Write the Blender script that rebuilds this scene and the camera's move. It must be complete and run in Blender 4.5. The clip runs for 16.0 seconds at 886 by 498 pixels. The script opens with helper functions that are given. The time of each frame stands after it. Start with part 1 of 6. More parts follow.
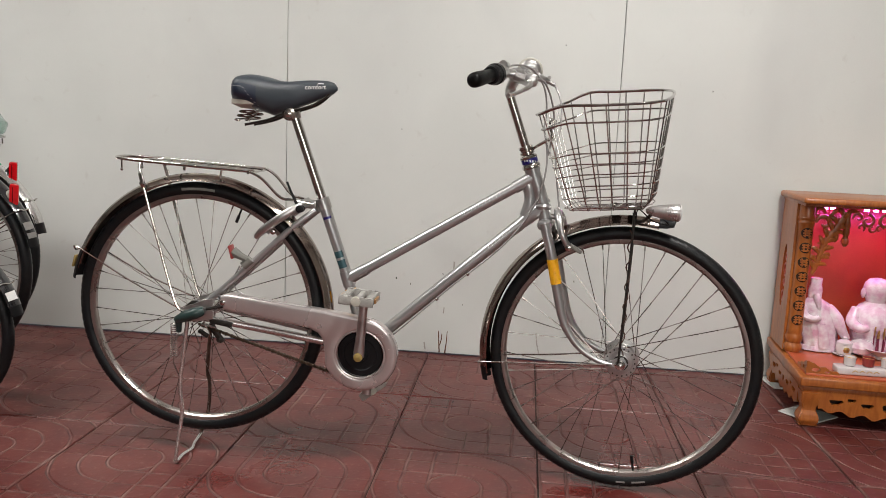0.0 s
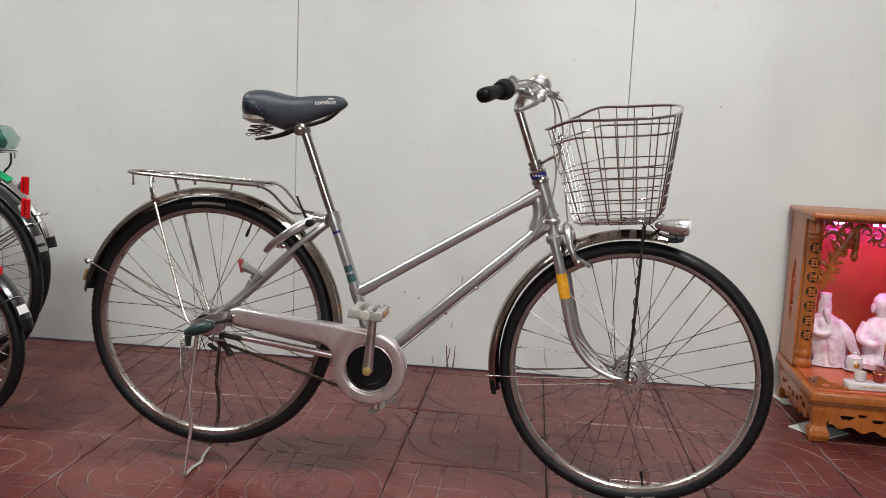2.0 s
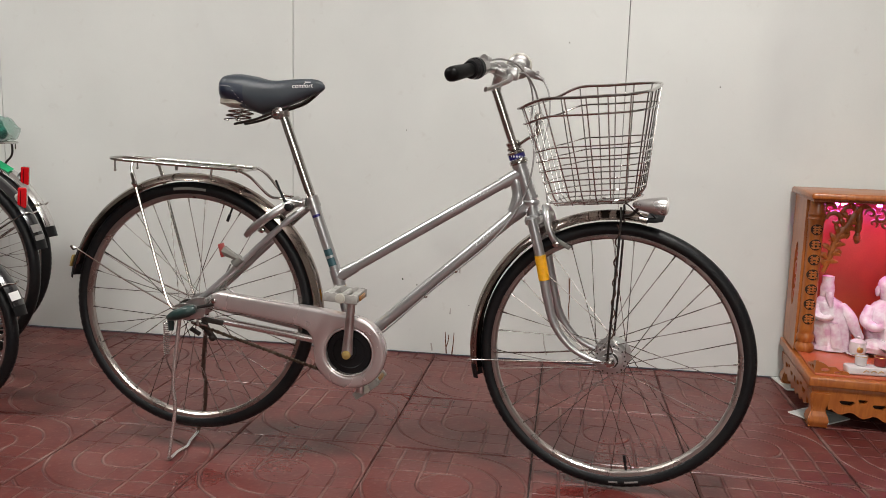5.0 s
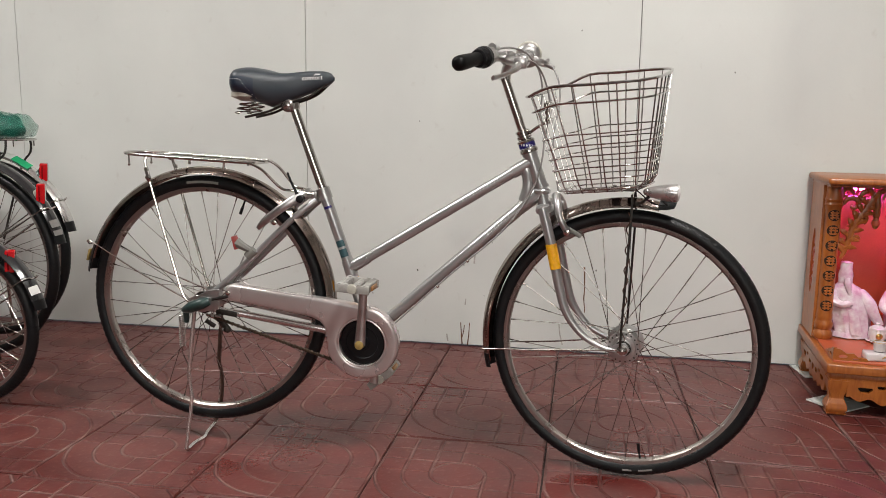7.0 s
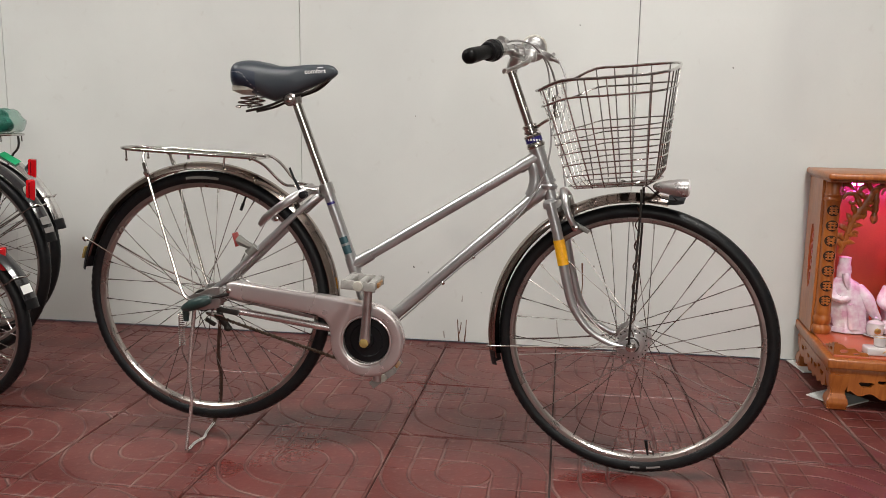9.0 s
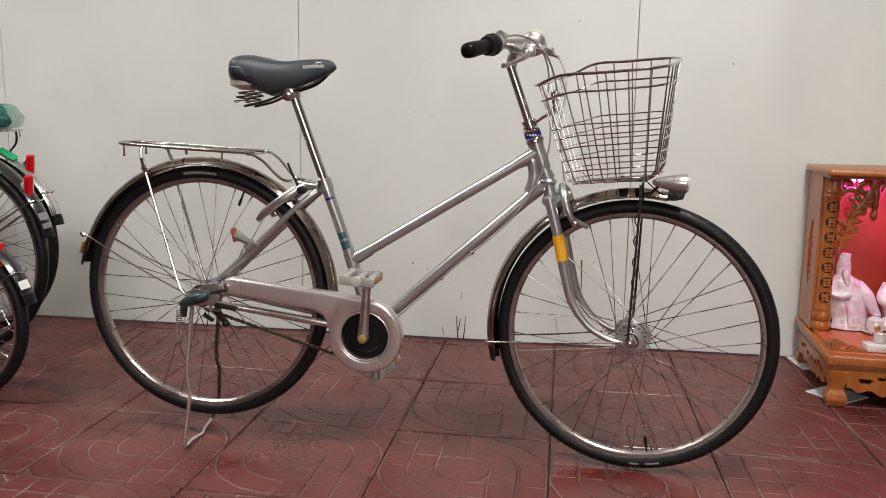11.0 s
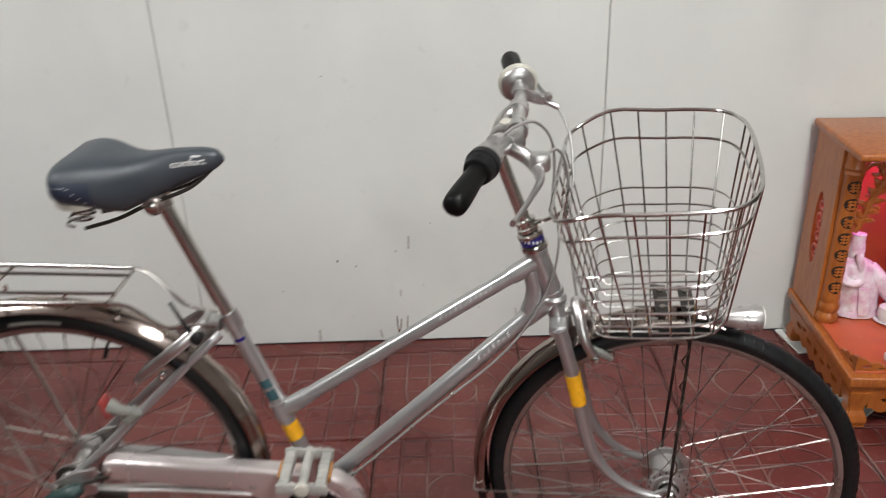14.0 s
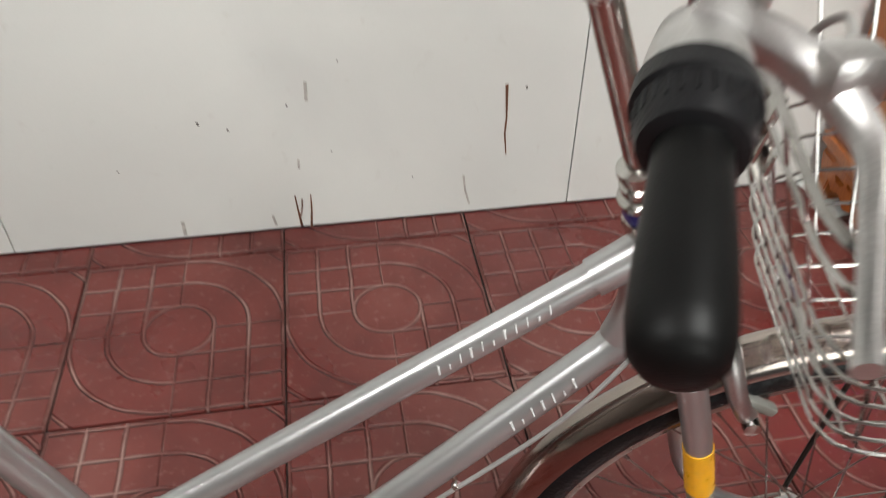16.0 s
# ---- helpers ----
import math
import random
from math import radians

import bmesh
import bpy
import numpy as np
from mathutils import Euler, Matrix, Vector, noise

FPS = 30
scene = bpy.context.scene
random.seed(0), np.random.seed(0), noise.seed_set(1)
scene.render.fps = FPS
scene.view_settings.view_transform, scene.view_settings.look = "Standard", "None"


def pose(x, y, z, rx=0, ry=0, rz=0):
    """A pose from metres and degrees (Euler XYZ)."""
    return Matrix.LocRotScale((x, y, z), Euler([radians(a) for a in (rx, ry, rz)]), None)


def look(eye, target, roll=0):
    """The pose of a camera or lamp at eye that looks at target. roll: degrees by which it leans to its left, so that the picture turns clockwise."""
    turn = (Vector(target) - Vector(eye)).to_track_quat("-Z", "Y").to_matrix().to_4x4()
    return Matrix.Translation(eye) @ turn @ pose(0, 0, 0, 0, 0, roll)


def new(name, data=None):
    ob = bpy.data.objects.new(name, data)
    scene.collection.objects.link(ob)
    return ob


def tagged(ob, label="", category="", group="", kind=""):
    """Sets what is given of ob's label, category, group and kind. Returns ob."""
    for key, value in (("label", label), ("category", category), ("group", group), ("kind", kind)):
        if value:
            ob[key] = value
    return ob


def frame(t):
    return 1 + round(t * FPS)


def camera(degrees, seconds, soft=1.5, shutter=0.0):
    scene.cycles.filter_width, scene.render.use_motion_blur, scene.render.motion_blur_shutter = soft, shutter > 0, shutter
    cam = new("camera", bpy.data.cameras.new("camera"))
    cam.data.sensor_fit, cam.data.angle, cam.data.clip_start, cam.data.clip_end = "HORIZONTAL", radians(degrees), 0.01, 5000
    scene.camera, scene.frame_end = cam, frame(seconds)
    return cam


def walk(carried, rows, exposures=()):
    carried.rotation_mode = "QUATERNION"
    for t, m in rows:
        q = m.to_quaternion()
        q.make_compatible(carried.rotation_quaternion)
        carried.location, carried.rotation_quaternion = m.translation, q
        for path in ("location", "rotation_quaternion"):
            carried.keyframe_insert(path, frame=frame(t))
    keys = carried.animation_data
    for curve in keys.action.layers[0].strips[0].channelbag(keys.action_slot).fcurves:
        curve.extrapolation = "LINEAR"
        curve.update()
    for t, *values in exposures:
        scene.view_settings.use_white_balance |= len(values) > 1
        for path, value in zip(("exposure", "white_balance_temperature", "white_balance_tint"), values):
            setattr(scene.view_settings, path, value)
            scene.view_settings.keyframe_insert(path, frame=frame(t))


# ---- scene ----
cam = camera(58.1, 16.0, 0.85, 0.4)
PATH = [
    (0, (0.206, 0.033, 0.928), (0.009, 1.999, 0.618), 2.4),
    (0.5, (0.213, 0.028, 0.929), (0.017, 1.995, 0.625), 2.0),
    (1, (0.203, 0.027, 0.93), (0.001, 1.995, 0.638), 2.0),
    (1.5, (0.202, 0.026, 0.93), (-0.018, 1.994, 0.646), 2.2),
    (2, (0.201, 0.027, 0.927), (-0.015, 1.996, 0.653), 2.4),
    (2.5, (0.197, 0.029, 0.925), (-0.007, 1.999, 0.644), 2.6),
    (3, (0.202, 0.025, 0.918), (0.0, 1.992, 0.623), 3.0),
    (3.5, (0.205, 0.029, 0.92), (0.005, 1.996, 0.616), 2.8),
    (5.8, (0.383, 0.063, 0.898), (0.052, 2.013, 0.607), 1.2),
    (6, (0.373, 0.057, 0.901), (0.04, 2.007, 0.603), 1.2),
    (6.5, (0.364, 0.057, 0.897), (0.01, 2.0, 0.58), 1.2),
    (7, (0.361, 0.056, 0.9), (0.017, 2.001, 0.584), 0.7),
    (7.5, (0.342, 0.055, 0.898), (0.006, 2.003, 0.593), 0.4),
    (8, (0.314, 0.075, 0.89), (0.023, 2.031, 0.589), 0.2),
    (8.2, (0.295, 0.07, 0.894), (0.008, 2.025, 0.58), 0.6),
    (10.5, (0.291, 0.078, 0.887), (-0.01, 2.028, 0.561), 0.7),
    (11, (0.294, 0.078, 0.886), (0.0, 2.029, 0.558), 0.8),
    (11.5, (0.287, 0.078, 0.894), (0.02, 2.03, 0.553), 1.0),
    (12, (0.272, 0.09, 0.922), (0.044, 2.042, 0.549), 1.2),
    (12.5, (0.241, 0.308, 0.895), (0.028, 2.249, 0.465), 1.5),
    (13, (0.116, 0.472, 1.265), (-0.087, 2.358, 0.629), -1.5),
    (13.5, (0.069, 0.575, 1.394), (-0.082, 2.387, 0.562), -2.0),
    (14, (0.074, 0.85, 1.403), (0.054, 2.667, 0.567), -2.0),
    (14.5, (-0.005, 1.097, 1.385), (0.205, 2.866, 0.475), -3.3),
    (15, (-0.085, 1.296, 1.383), (0.2, 3.002, 0.379), -2.8),
    (15.5, (-0.042, 1.477, 1.344), (0.172, 3.121, 0.225), -0.9),
    (16, (-0.015, 1.659, 1.2), (0.232, 3.158, -0.1), 0.5),
]
walk(cam, [(t, look(eye, target, roll)) for t, eye, target, roll in PATH], [(0, 0.0, 6480, 10), (1, 0.0, 6350, 10), (2, 0.02, 6230, 9), (3, 0.0, 6400, 10), (4.5, 0.01, 6480, 10), (6, 0.02, 6520, 10), (12.5, 0.03, 6520, 10), (13.0, 0.0, 6560, 10), (13.6, 0.14, 6520, 9), (14.2, 0.05, 6120, 8), (15.0, 0.12, 6030, 6), (15.5, 0.05, 6080, 6), (16, 0.33, 6350, 7)])
from mathutils.bvhtree import BVHTree

# ---- world and light ----
world = bpy.data.worlds.new("sky")
scene.world = world
world.use_nodes = True
wn = world.node_tree.nodes
sky = wn.new("ShaderNodeTexSky")
sky.sky_type, sky.sun_disc = "NISHITA", False
sky.sun_elevation, sky.sun_rotation = radians(48), radians(200)
world.node_tree.links.new(sky.outputs[0], wn["Background"].inputs[0])
wn["Background"].inputs[1].default_value = 0.10

sun = new("sun", bpy.data.lights.new("sun", "SUN"))
sun.data.energy, sun.data.angle, sun.data.color = 2.5, radians(0.6), (1, 0.95, 0.88)
sun.matrix_world = look((0, -6, 8), (0.8, 0, 0))

# added soft fill from behind the camera, set in an assumed opening
ap = new("front_fill", bpy.data.lights.new("front_fill", "AREA"))
ap.data.shape, ap.data.size, ap.data.size_y = "RECTANGLE", 2.4, 1.3
ap.data.energy, ap.data.color = 36, (1.0, 0.985, 0.94)
ap.matrix_world = look((0.55, -2.85, 1.92), (-0.4, 3.0, 0.9))

# added lamp for streak highlights on the metal; no source is known there
sf = new("highlight_fill", bpy.data.lights.new("highlight_fill", "AREA"))
sf.data.shape, sf.data.size, sf.data.size_y = "RECTANGLE", 1.15, 0.95
sf.data.energy, sf.data.color = 22, (1.0, 0.97, 0.90)
sf.matrix_world = look((1.26, -2.80, 1.75), (-0.5, 3.0, 0.8))

# overhead fill: unseen panels added under the ceiling, their number and places assumed
for tx, ty, watts in ((-2.1, 1.35, 64), (0.9, 0.9, 87)):
    tl = new("overhead_fill", bpy.data.lights.new("overhead_fill", "AREA"))
    tl.data.shape, tl.data.size, tl.data.size_y, tl.data.energy = "RECTANGLE", 1.2, 0.30, watts
    tl.data.color = (1.0, 0.98, 0.94)
    tl.matrix_world = look((tx, ty, 2.93), (tx, ty, 0)) @ Matrix.Rotation(radians(90 if tx > 0 else 0), 4, "Z")

# ---- materials ----
def mat(name, col, rough=0.5, metal=0.0, var=0.12, scale=8.0, bump=0.0, bscale=150.0, coat=0.0, rvar=0.1, dirt=None, emit=None, spec=0.5):
    """A surface with broad stains, fine grain and relief."""
    m = bpy.data.materials.new(name)
    m.use_nodes = True
    nt = m.node_tree
    N, L = nt.nodes, nt.links
    b = N["Principled BSDF"]
    tc = N.new("ShaderNodeTexCoord")
    big = N.new("ShaderNodeTexNoise")
    big.inputs["Scale"].default_value, big.inputs["Detail"].default_value = scale, 5
    fine = N.new("ShaderNodeTexNoise")
    fine.inputs["Scale"].default_value, fine.inputs["Detail"].default_value = bscale, 3
    L.new(tc.outputs["Object"], big.inputs[0]), L.new(tc.outputs["Object"], fine.inputs[0])
    ramp = N.new("ShaderNodeMapRange")
    ramp.inputs[1].default_value, ramp.inputs[2].default_value = 0.3, 0.7
    L.new(big.outputs[0], ramp.inputs[0])
    mix = N.new("ShaderNodeMix")
    mix.data_type = "RGBA"
    lo = dirt or tuple(c * (1 - 2 * var) for c in col)
    mix.inputs[6].default_value, mix.inputs[7].default_value = (*lo, 1), (*col, 1)
    L.new(ramp.outputs[0], mix.inputs[0])
    mix2 = N.new("ShaderNodeMix")
    mix2.data_type, mix2.blend_type = "RGBA", "OVERLAY"
    mix2.inputs[0].default_value = min(0.5, var)
    L.new(mix.outputs[2], mix2.inputs[6]), L.new(fine.outputs[0], mix2.inputs[7])
    L.new(mix2.outputs[2], b.inputs["Base Color"])
    rr = N.new("ShaderNodeMapRange")
    rr.inputs[3].default_value, rr.inputs[4].default_value = max(0.02, rough - rvar), min(1, rough + rvar)
    L.new(big.outputs[0], rr.inputs[0]), L.new(rr.outputs[0], b.inputs["Roughness"])
    b.inputs["Metallic"].default_value = metal
    b.inputs["Specular IOR Level"].default_value = spec
    b.inputs["Coat Weight"].default_value = coat
    b.inputs["Coat Roughness"].default_value = 0.12
    if bump:
        bu = N.new("ShaderNodeBump")
        bu.inputs["Strength"].default_value, bu.inputs["Distance"].default_value = bump, 0.002
        L.new(fine.outputs[0], bu.inputs["Height"]), L.new(bu.outputs[0], b.inputs["Normal"])
    if emit:
        b.inputs["Emission Color"].default_value, b.inputs["Emission Strength"].default_value = (*emit[0], 1), emit[1]
    return m


M_SILVER = mat("silver_paint", (0.45, 0.45, 0.45), 0.30, 0.80, 0.04, 14, 0.03, 900, 0.2, rvar=0.05)
M_CASE = mat("chain_case_paint", (0.62, 0.565, 0.555), 0.27, 0.7, 0.06, 9, 0.05, 900, 0.2)
M_CHROME = mat("chrome", (0.60, 0.58, 0.55), 0.17, 1.0, 0.12, 25, 0.03, 700, rvar=0.04)
M_STEEL = mat("stainless_wire", (0.56, 0.545, 0.525), 0.17, 1.0, 0.14, 30, rvar=0.05)
M_ROD = mat("dull_chrome_rod", (0.34, 0.32, 0.30), 0.20, 1.0, 0.2, 25, rvar=0.06)
M_SILVGUARD = mat("polished_silver_guard", (0.74, 0.73, 0.71), 0.24, 0.9, 0.08, 9)
M_FENDER = mat("stainless_fender", (0.46, 0.40, 0.36), 0.13, 1.0, 0.16, 6, 0.04, 500, rvar=0.06)
M_ALU = mat("cast_aluminium", (0.58, 0.57, 0.56), 0.32, 0.95, 0.16, 22, 0.15, 420)
M_RIM = mat("rim_aluminium", (0.40, 0.36, 0.335), 0.28, 0.9, 0.14, 10, 0.08, 500)
M_SPOKE = mat("spoke_steel", (0.36, 0.33, 0.31), 0.27, 0.95, 0.2, 12)
M_TYRE = mat("tyre_rubber", (0.0048, 0.0060, 0.0076), 0.36, 0, 0.2, 22, 0.6, 260, dirt=(0.010, 0.0098, 0.0095), spec=0.25)
M_BLACK = mat("black_plastic", (0.008, 0.008, 0.009), 0.42, 0, 0.15, 20, 0.2, 700, spec=0.2)
M_GRIP = mat("grip_rubber", (0.004, 0.004, 0.004), 0.45, 0, 0.2, 25, 0.08, 900, spec=0.14)
M_SADDLE = mat("saddle_vinyl", (0.036, 0.045, 0.055), 0.38, 0, 0.10, 10, 0.25, 1100)
M_SADDLE_NAVY = mat("saddle_navy_vinyl", (0.016, 0.026, 0.047), 0.30, 0, 0.10, 10, 0.25, 1100)
M_CREAM = mat("cream_plastic", (0.46, 0.44, 0.38), 0.5, 0, 0.12, 20)
M_PEDAL = mat("grey_pedal_plastic", (0.36, 0.35, 0.325), 0.5, 0, 0.18, 40, 0.2, 500)
M_DARKSTEEL = mat("oily_steel", (0.06, 0.055, 0.05), 0.4, 0.8, 0.2, 60, 0.2, 500)
M_RUST = mat("rusty_steel", (0.10, 0.055, 0.04), 0.6, 0.4, 0.3, 60, 0.3, 500)
M_GREEN = mat("dark_green_plastic", (0.020, 0.045, 0.042), 0.32, 0, 0.15, 30)
M_BRASS = mat("brass_cap", (0.42, 0.30, 0.10), 0.45, 0.4, 0.1, 50)
M_YELLOW = mat("amber_reflector", (0.88, 0.43, 0.012), 0.3, 0, 0.10, 90, 0.5, 700)
M_DULLAMBER = mat("brown_pedal_reflector", (0.34, 0.16, 0.05), 0.35, 0, 0.15, 90)
M_CHAIN = mat("brown_oily_chain", (0.085, 0.060, 0.040), 0.45, 0.6, 0.25, 120, 0.2, 600)
M_RED = mat("red_reflector", (0.58, 0.004, 0.008), 0.12, 0, 0.1, 60, 0, 900, 0.3, rvar=0.04)
M_REDRIB = mat("red_reflector_rib", (0.16, 0.002, 0.004), 0.15, 0, 0.1, 60)
# white glaze; its pink patches are painted decoration plus magenta glow put into colour
M_STATUE = mat("porcelain_pink_paint_and_glow", (0.80, 0.77, 0.77), 0.16, 0, 0.1, 34, 0.8, 90, 0.4, dirt=(0.62, 0.36, 0.48))
M_REDBACK = mat("dull_red_reflector", (0.30, 0.04, 0.035), 0.35, 0, 0.1, 90)
M_GREYP = mat("grey_plastic", (0.20, 0.20, 0.18), 0.5, 0, 0.1, 40)
M_BLUE = mat("blue_band", (0.025, 0.02, 0.16), 0.3, 0.2, 0.1, 50)
M_TEAL = mat("teal_sticker", (0.03, 0.085, 0.10), 0.4, 0, 0.1, 60)
M_WHITE = mat("white_print", (0.80, 0.80, 0.78), 0.5, 0, 0.04, 60)
M_PALE = mat("pale_print", (0.62, 0.62, 0.62), 0.4, 0.2, 0.04, 60)
M_CABLE = mat("grey_cable", (0.28, 0.27, 0.26), 0.4, 0.2, 0.1, 40)
M_BLKFENDER = mat("black_fender_paint", (0.020, 0.020, 0.022), 0.18, 0, 0.1, 8, 0, 300, 0.6)
M_GRNSTICK = mat("green_sticker", (0.02, 0.42, 0.17), 0.4, 0, 0.08, 60)
M_BAG = mat("green_plastic_bag", (0.03, 0.34, 0.24), 0.16, 0, 0.25, 16, 0.5, 45)
M_BAG.node_tree.nodes["Principled BSDF"].inputs["Alpha"].default_value = 0.34
M_BAGIN = mat("bag_contents", (0.010, 0.011, 0.012), 0.35, 0, 0.3, 30, 0.8, 60)
M_BAGRED = mat("red_cloth", (0.30, 0.02, 0.018), 0.6, 0, 0.2, 30)
M_WALL = mat("cream_wall_panel", (0.678, 0.688, 0.658), 0.38, 0, 0.05, 1.5, 0.05, 320, rvar=0.06)
def blotch(m, tint, scale, lo, hi, amount):
    """Noise-shaped patches of a tint over a finished surface."""
    N, L = m.node_tree.nodes, m.node_tree.links
    bs = N["Principled BSDF"]
    src = bs.inputs["Base Color"].links[0].from_socket
    geo = N.new("ShaderNodeNewGeometry")
    no = N.new("ShaderNodeTexNoise")
    no.inputs["Scale"].default_value, no.inputs["Detail"].default_value, no.inputs["Distortion"].default_value = scale, 4, 0.6
    L.new(geo.outputs["Position"], no.inputs[0])
    rg = N.new("ShaderNodeMapRange")
    rg.inputs[1].default_value, rg.inputs[2].default_value, rg.inputs[4].default_value = lo, hi, amount
    L.new(no.outputs[0], rg.inputs[0])
    mx = N.new("ShaderNodeMix")
    mx.data_type = "RGBA"
    mx.inputs[7].default_value = (*tint, 1)
    L.new(rg.outputs[0], mx.inputs[0]), L.new(src, mx.inputs[6]), L.new(mx.outputs[2], bs.inputs["Base Color"])


# broad cool grey patches: the wall's soft, uneven shading put into its colour
blotch(M_WALL, (0.54, 0.545, 0.53), 1.7, 0.45, 0.75, 0.55)
# small faint brownish grime
blotch(M_WALL, (0.45, 0.42, 0.38), 19.0, 0.66, 0.78, 0.25)
M_PLASTER = mat("grey_plaster", (0.17, 0.155, 0.14), 0.8, 0, 0.04, 1.2, 0.2, 200)
M_CEIL = mat("white_ceiling_paint", (0.80, 0.79, 0.77), 0.8, 0, 0.03, 1.2, 0.1, 200)
M_GROUT = mat("dark_joint", (0.045, 0.030, 0.027), 0.9, 0, 0.2, 14, 0.5, 200)
M_SEAM = mat("panel_seam", (0.11, 0.10, 0.095), 0.7, 0, 0.2, 20)
M_STAIN = mat("brown_drip_stain", (0.16, 0.065, 0.03), 0.7, 0, 0.3, 60)
M_GRIME = mat("dark_spot", (0.07, 0.06, 0.05), 0.8, 0, 0.3, 60)
M_SOFTGRIME = mat("faint_scuff", (0.50, 0.475, 0.435), 0.7, 0, 0.2, 60)
M_CONCRETE = mat("concrete_ground", (0.32, 0.31, 0.29), 0.85, 0, 0.15, 1.5, 0.4, 60)
M_WTILE = mat("white_ceramic_tile", (0.66, 0.68, 0.66), 0.25, 0, 0.06, 20)
M_PORC = mat("white_porcelain", (0.66, 0.61, 0.61), 0.15, 0, 0.04, 30, 0, 300, 0.5)
M_GOLD = mat("gold_trim", (0.62, 0.40, 0.14), 0.3, 0.8, 0.1, 50)
M_REDCLOTH = mat("red_lacquer_panel", (0.50, 0.105, 0.040), 0.34, 0, 0.10, 12, 0, 200, 0.3)
M_INCENSE = mat("incense_stick", (0.24, 0.03, 0.07), 0.7, 0, 0.2, 60)
M_LED = mat("magenta_led", (0.9, 0.1, 0.8), 0.4, emit=((1.0, 0.10, 0.85), 26))
# glowing face of the added, unseen ceiling panels
M_ADDEDPANEL = mat("added_panel_face", (0.9, 0.9, 0.9), 0.4, emit=((1, 0.98, 0.95), 4))
# near-black colour that stands in for the shade in carved hollows
M_HOLESHADE = mat("painted_recess_shade", (0.030, 0.012, 0.006), 0.8, 0, 0.2, 40)


def wood(name, a, b, rough=0.32):
    m = mat(name, b, rough, 0, 0.1, 6, 0, 300, 0.18)
    N, L = m.node_tree.nodes, m.node_tree.links
    bs = N["Principled BSDF"]
    tc = N.new("ShaderNodeTexCoord")
    mp = N.new("ShaderNodeMapping")
    mp.inputs["Scale"].default_value = (6, 6, 1.2)
    L.new(tc.outputs["Object"], mp.inputs[0])
    no = N.new("ShaderNodeTexNoise")
    no.inputs["Scale"].default_value, no.inputs["Detail"].default_value, no.inputs["Distortion"].default_value = 9, 6, 1.4
    L.new(mp.outputs[0], no.inputs[0])
    cr = N.new("ShaderNodeValToRGB")
    cr.color_ramp.elements[0].position, cr.color_ramp.elements[1].position = 0.36, 0.62
    cr.color_ramp.elements[0].color, cr.color_ramp.elements[1].color = (*a, 1), (*b, 1)
    L.new(no.outputs[0], cr.inputs[0]), L.new(cr.outputs[0], bs.inputs["Base Color"])
    return m


M_WOOD = wood("varnished_rosewood", (0.29, 0.077, 0.012), (0.38, 0.116, 0.020), 0.36)
M_WOODD = wood("dark_carved_wood", (0.20, 0.055, 0.012), (0.36, 0.12, 0.026), 0.42)

TILE_X, TILE_Y = 0.4325, 0.447


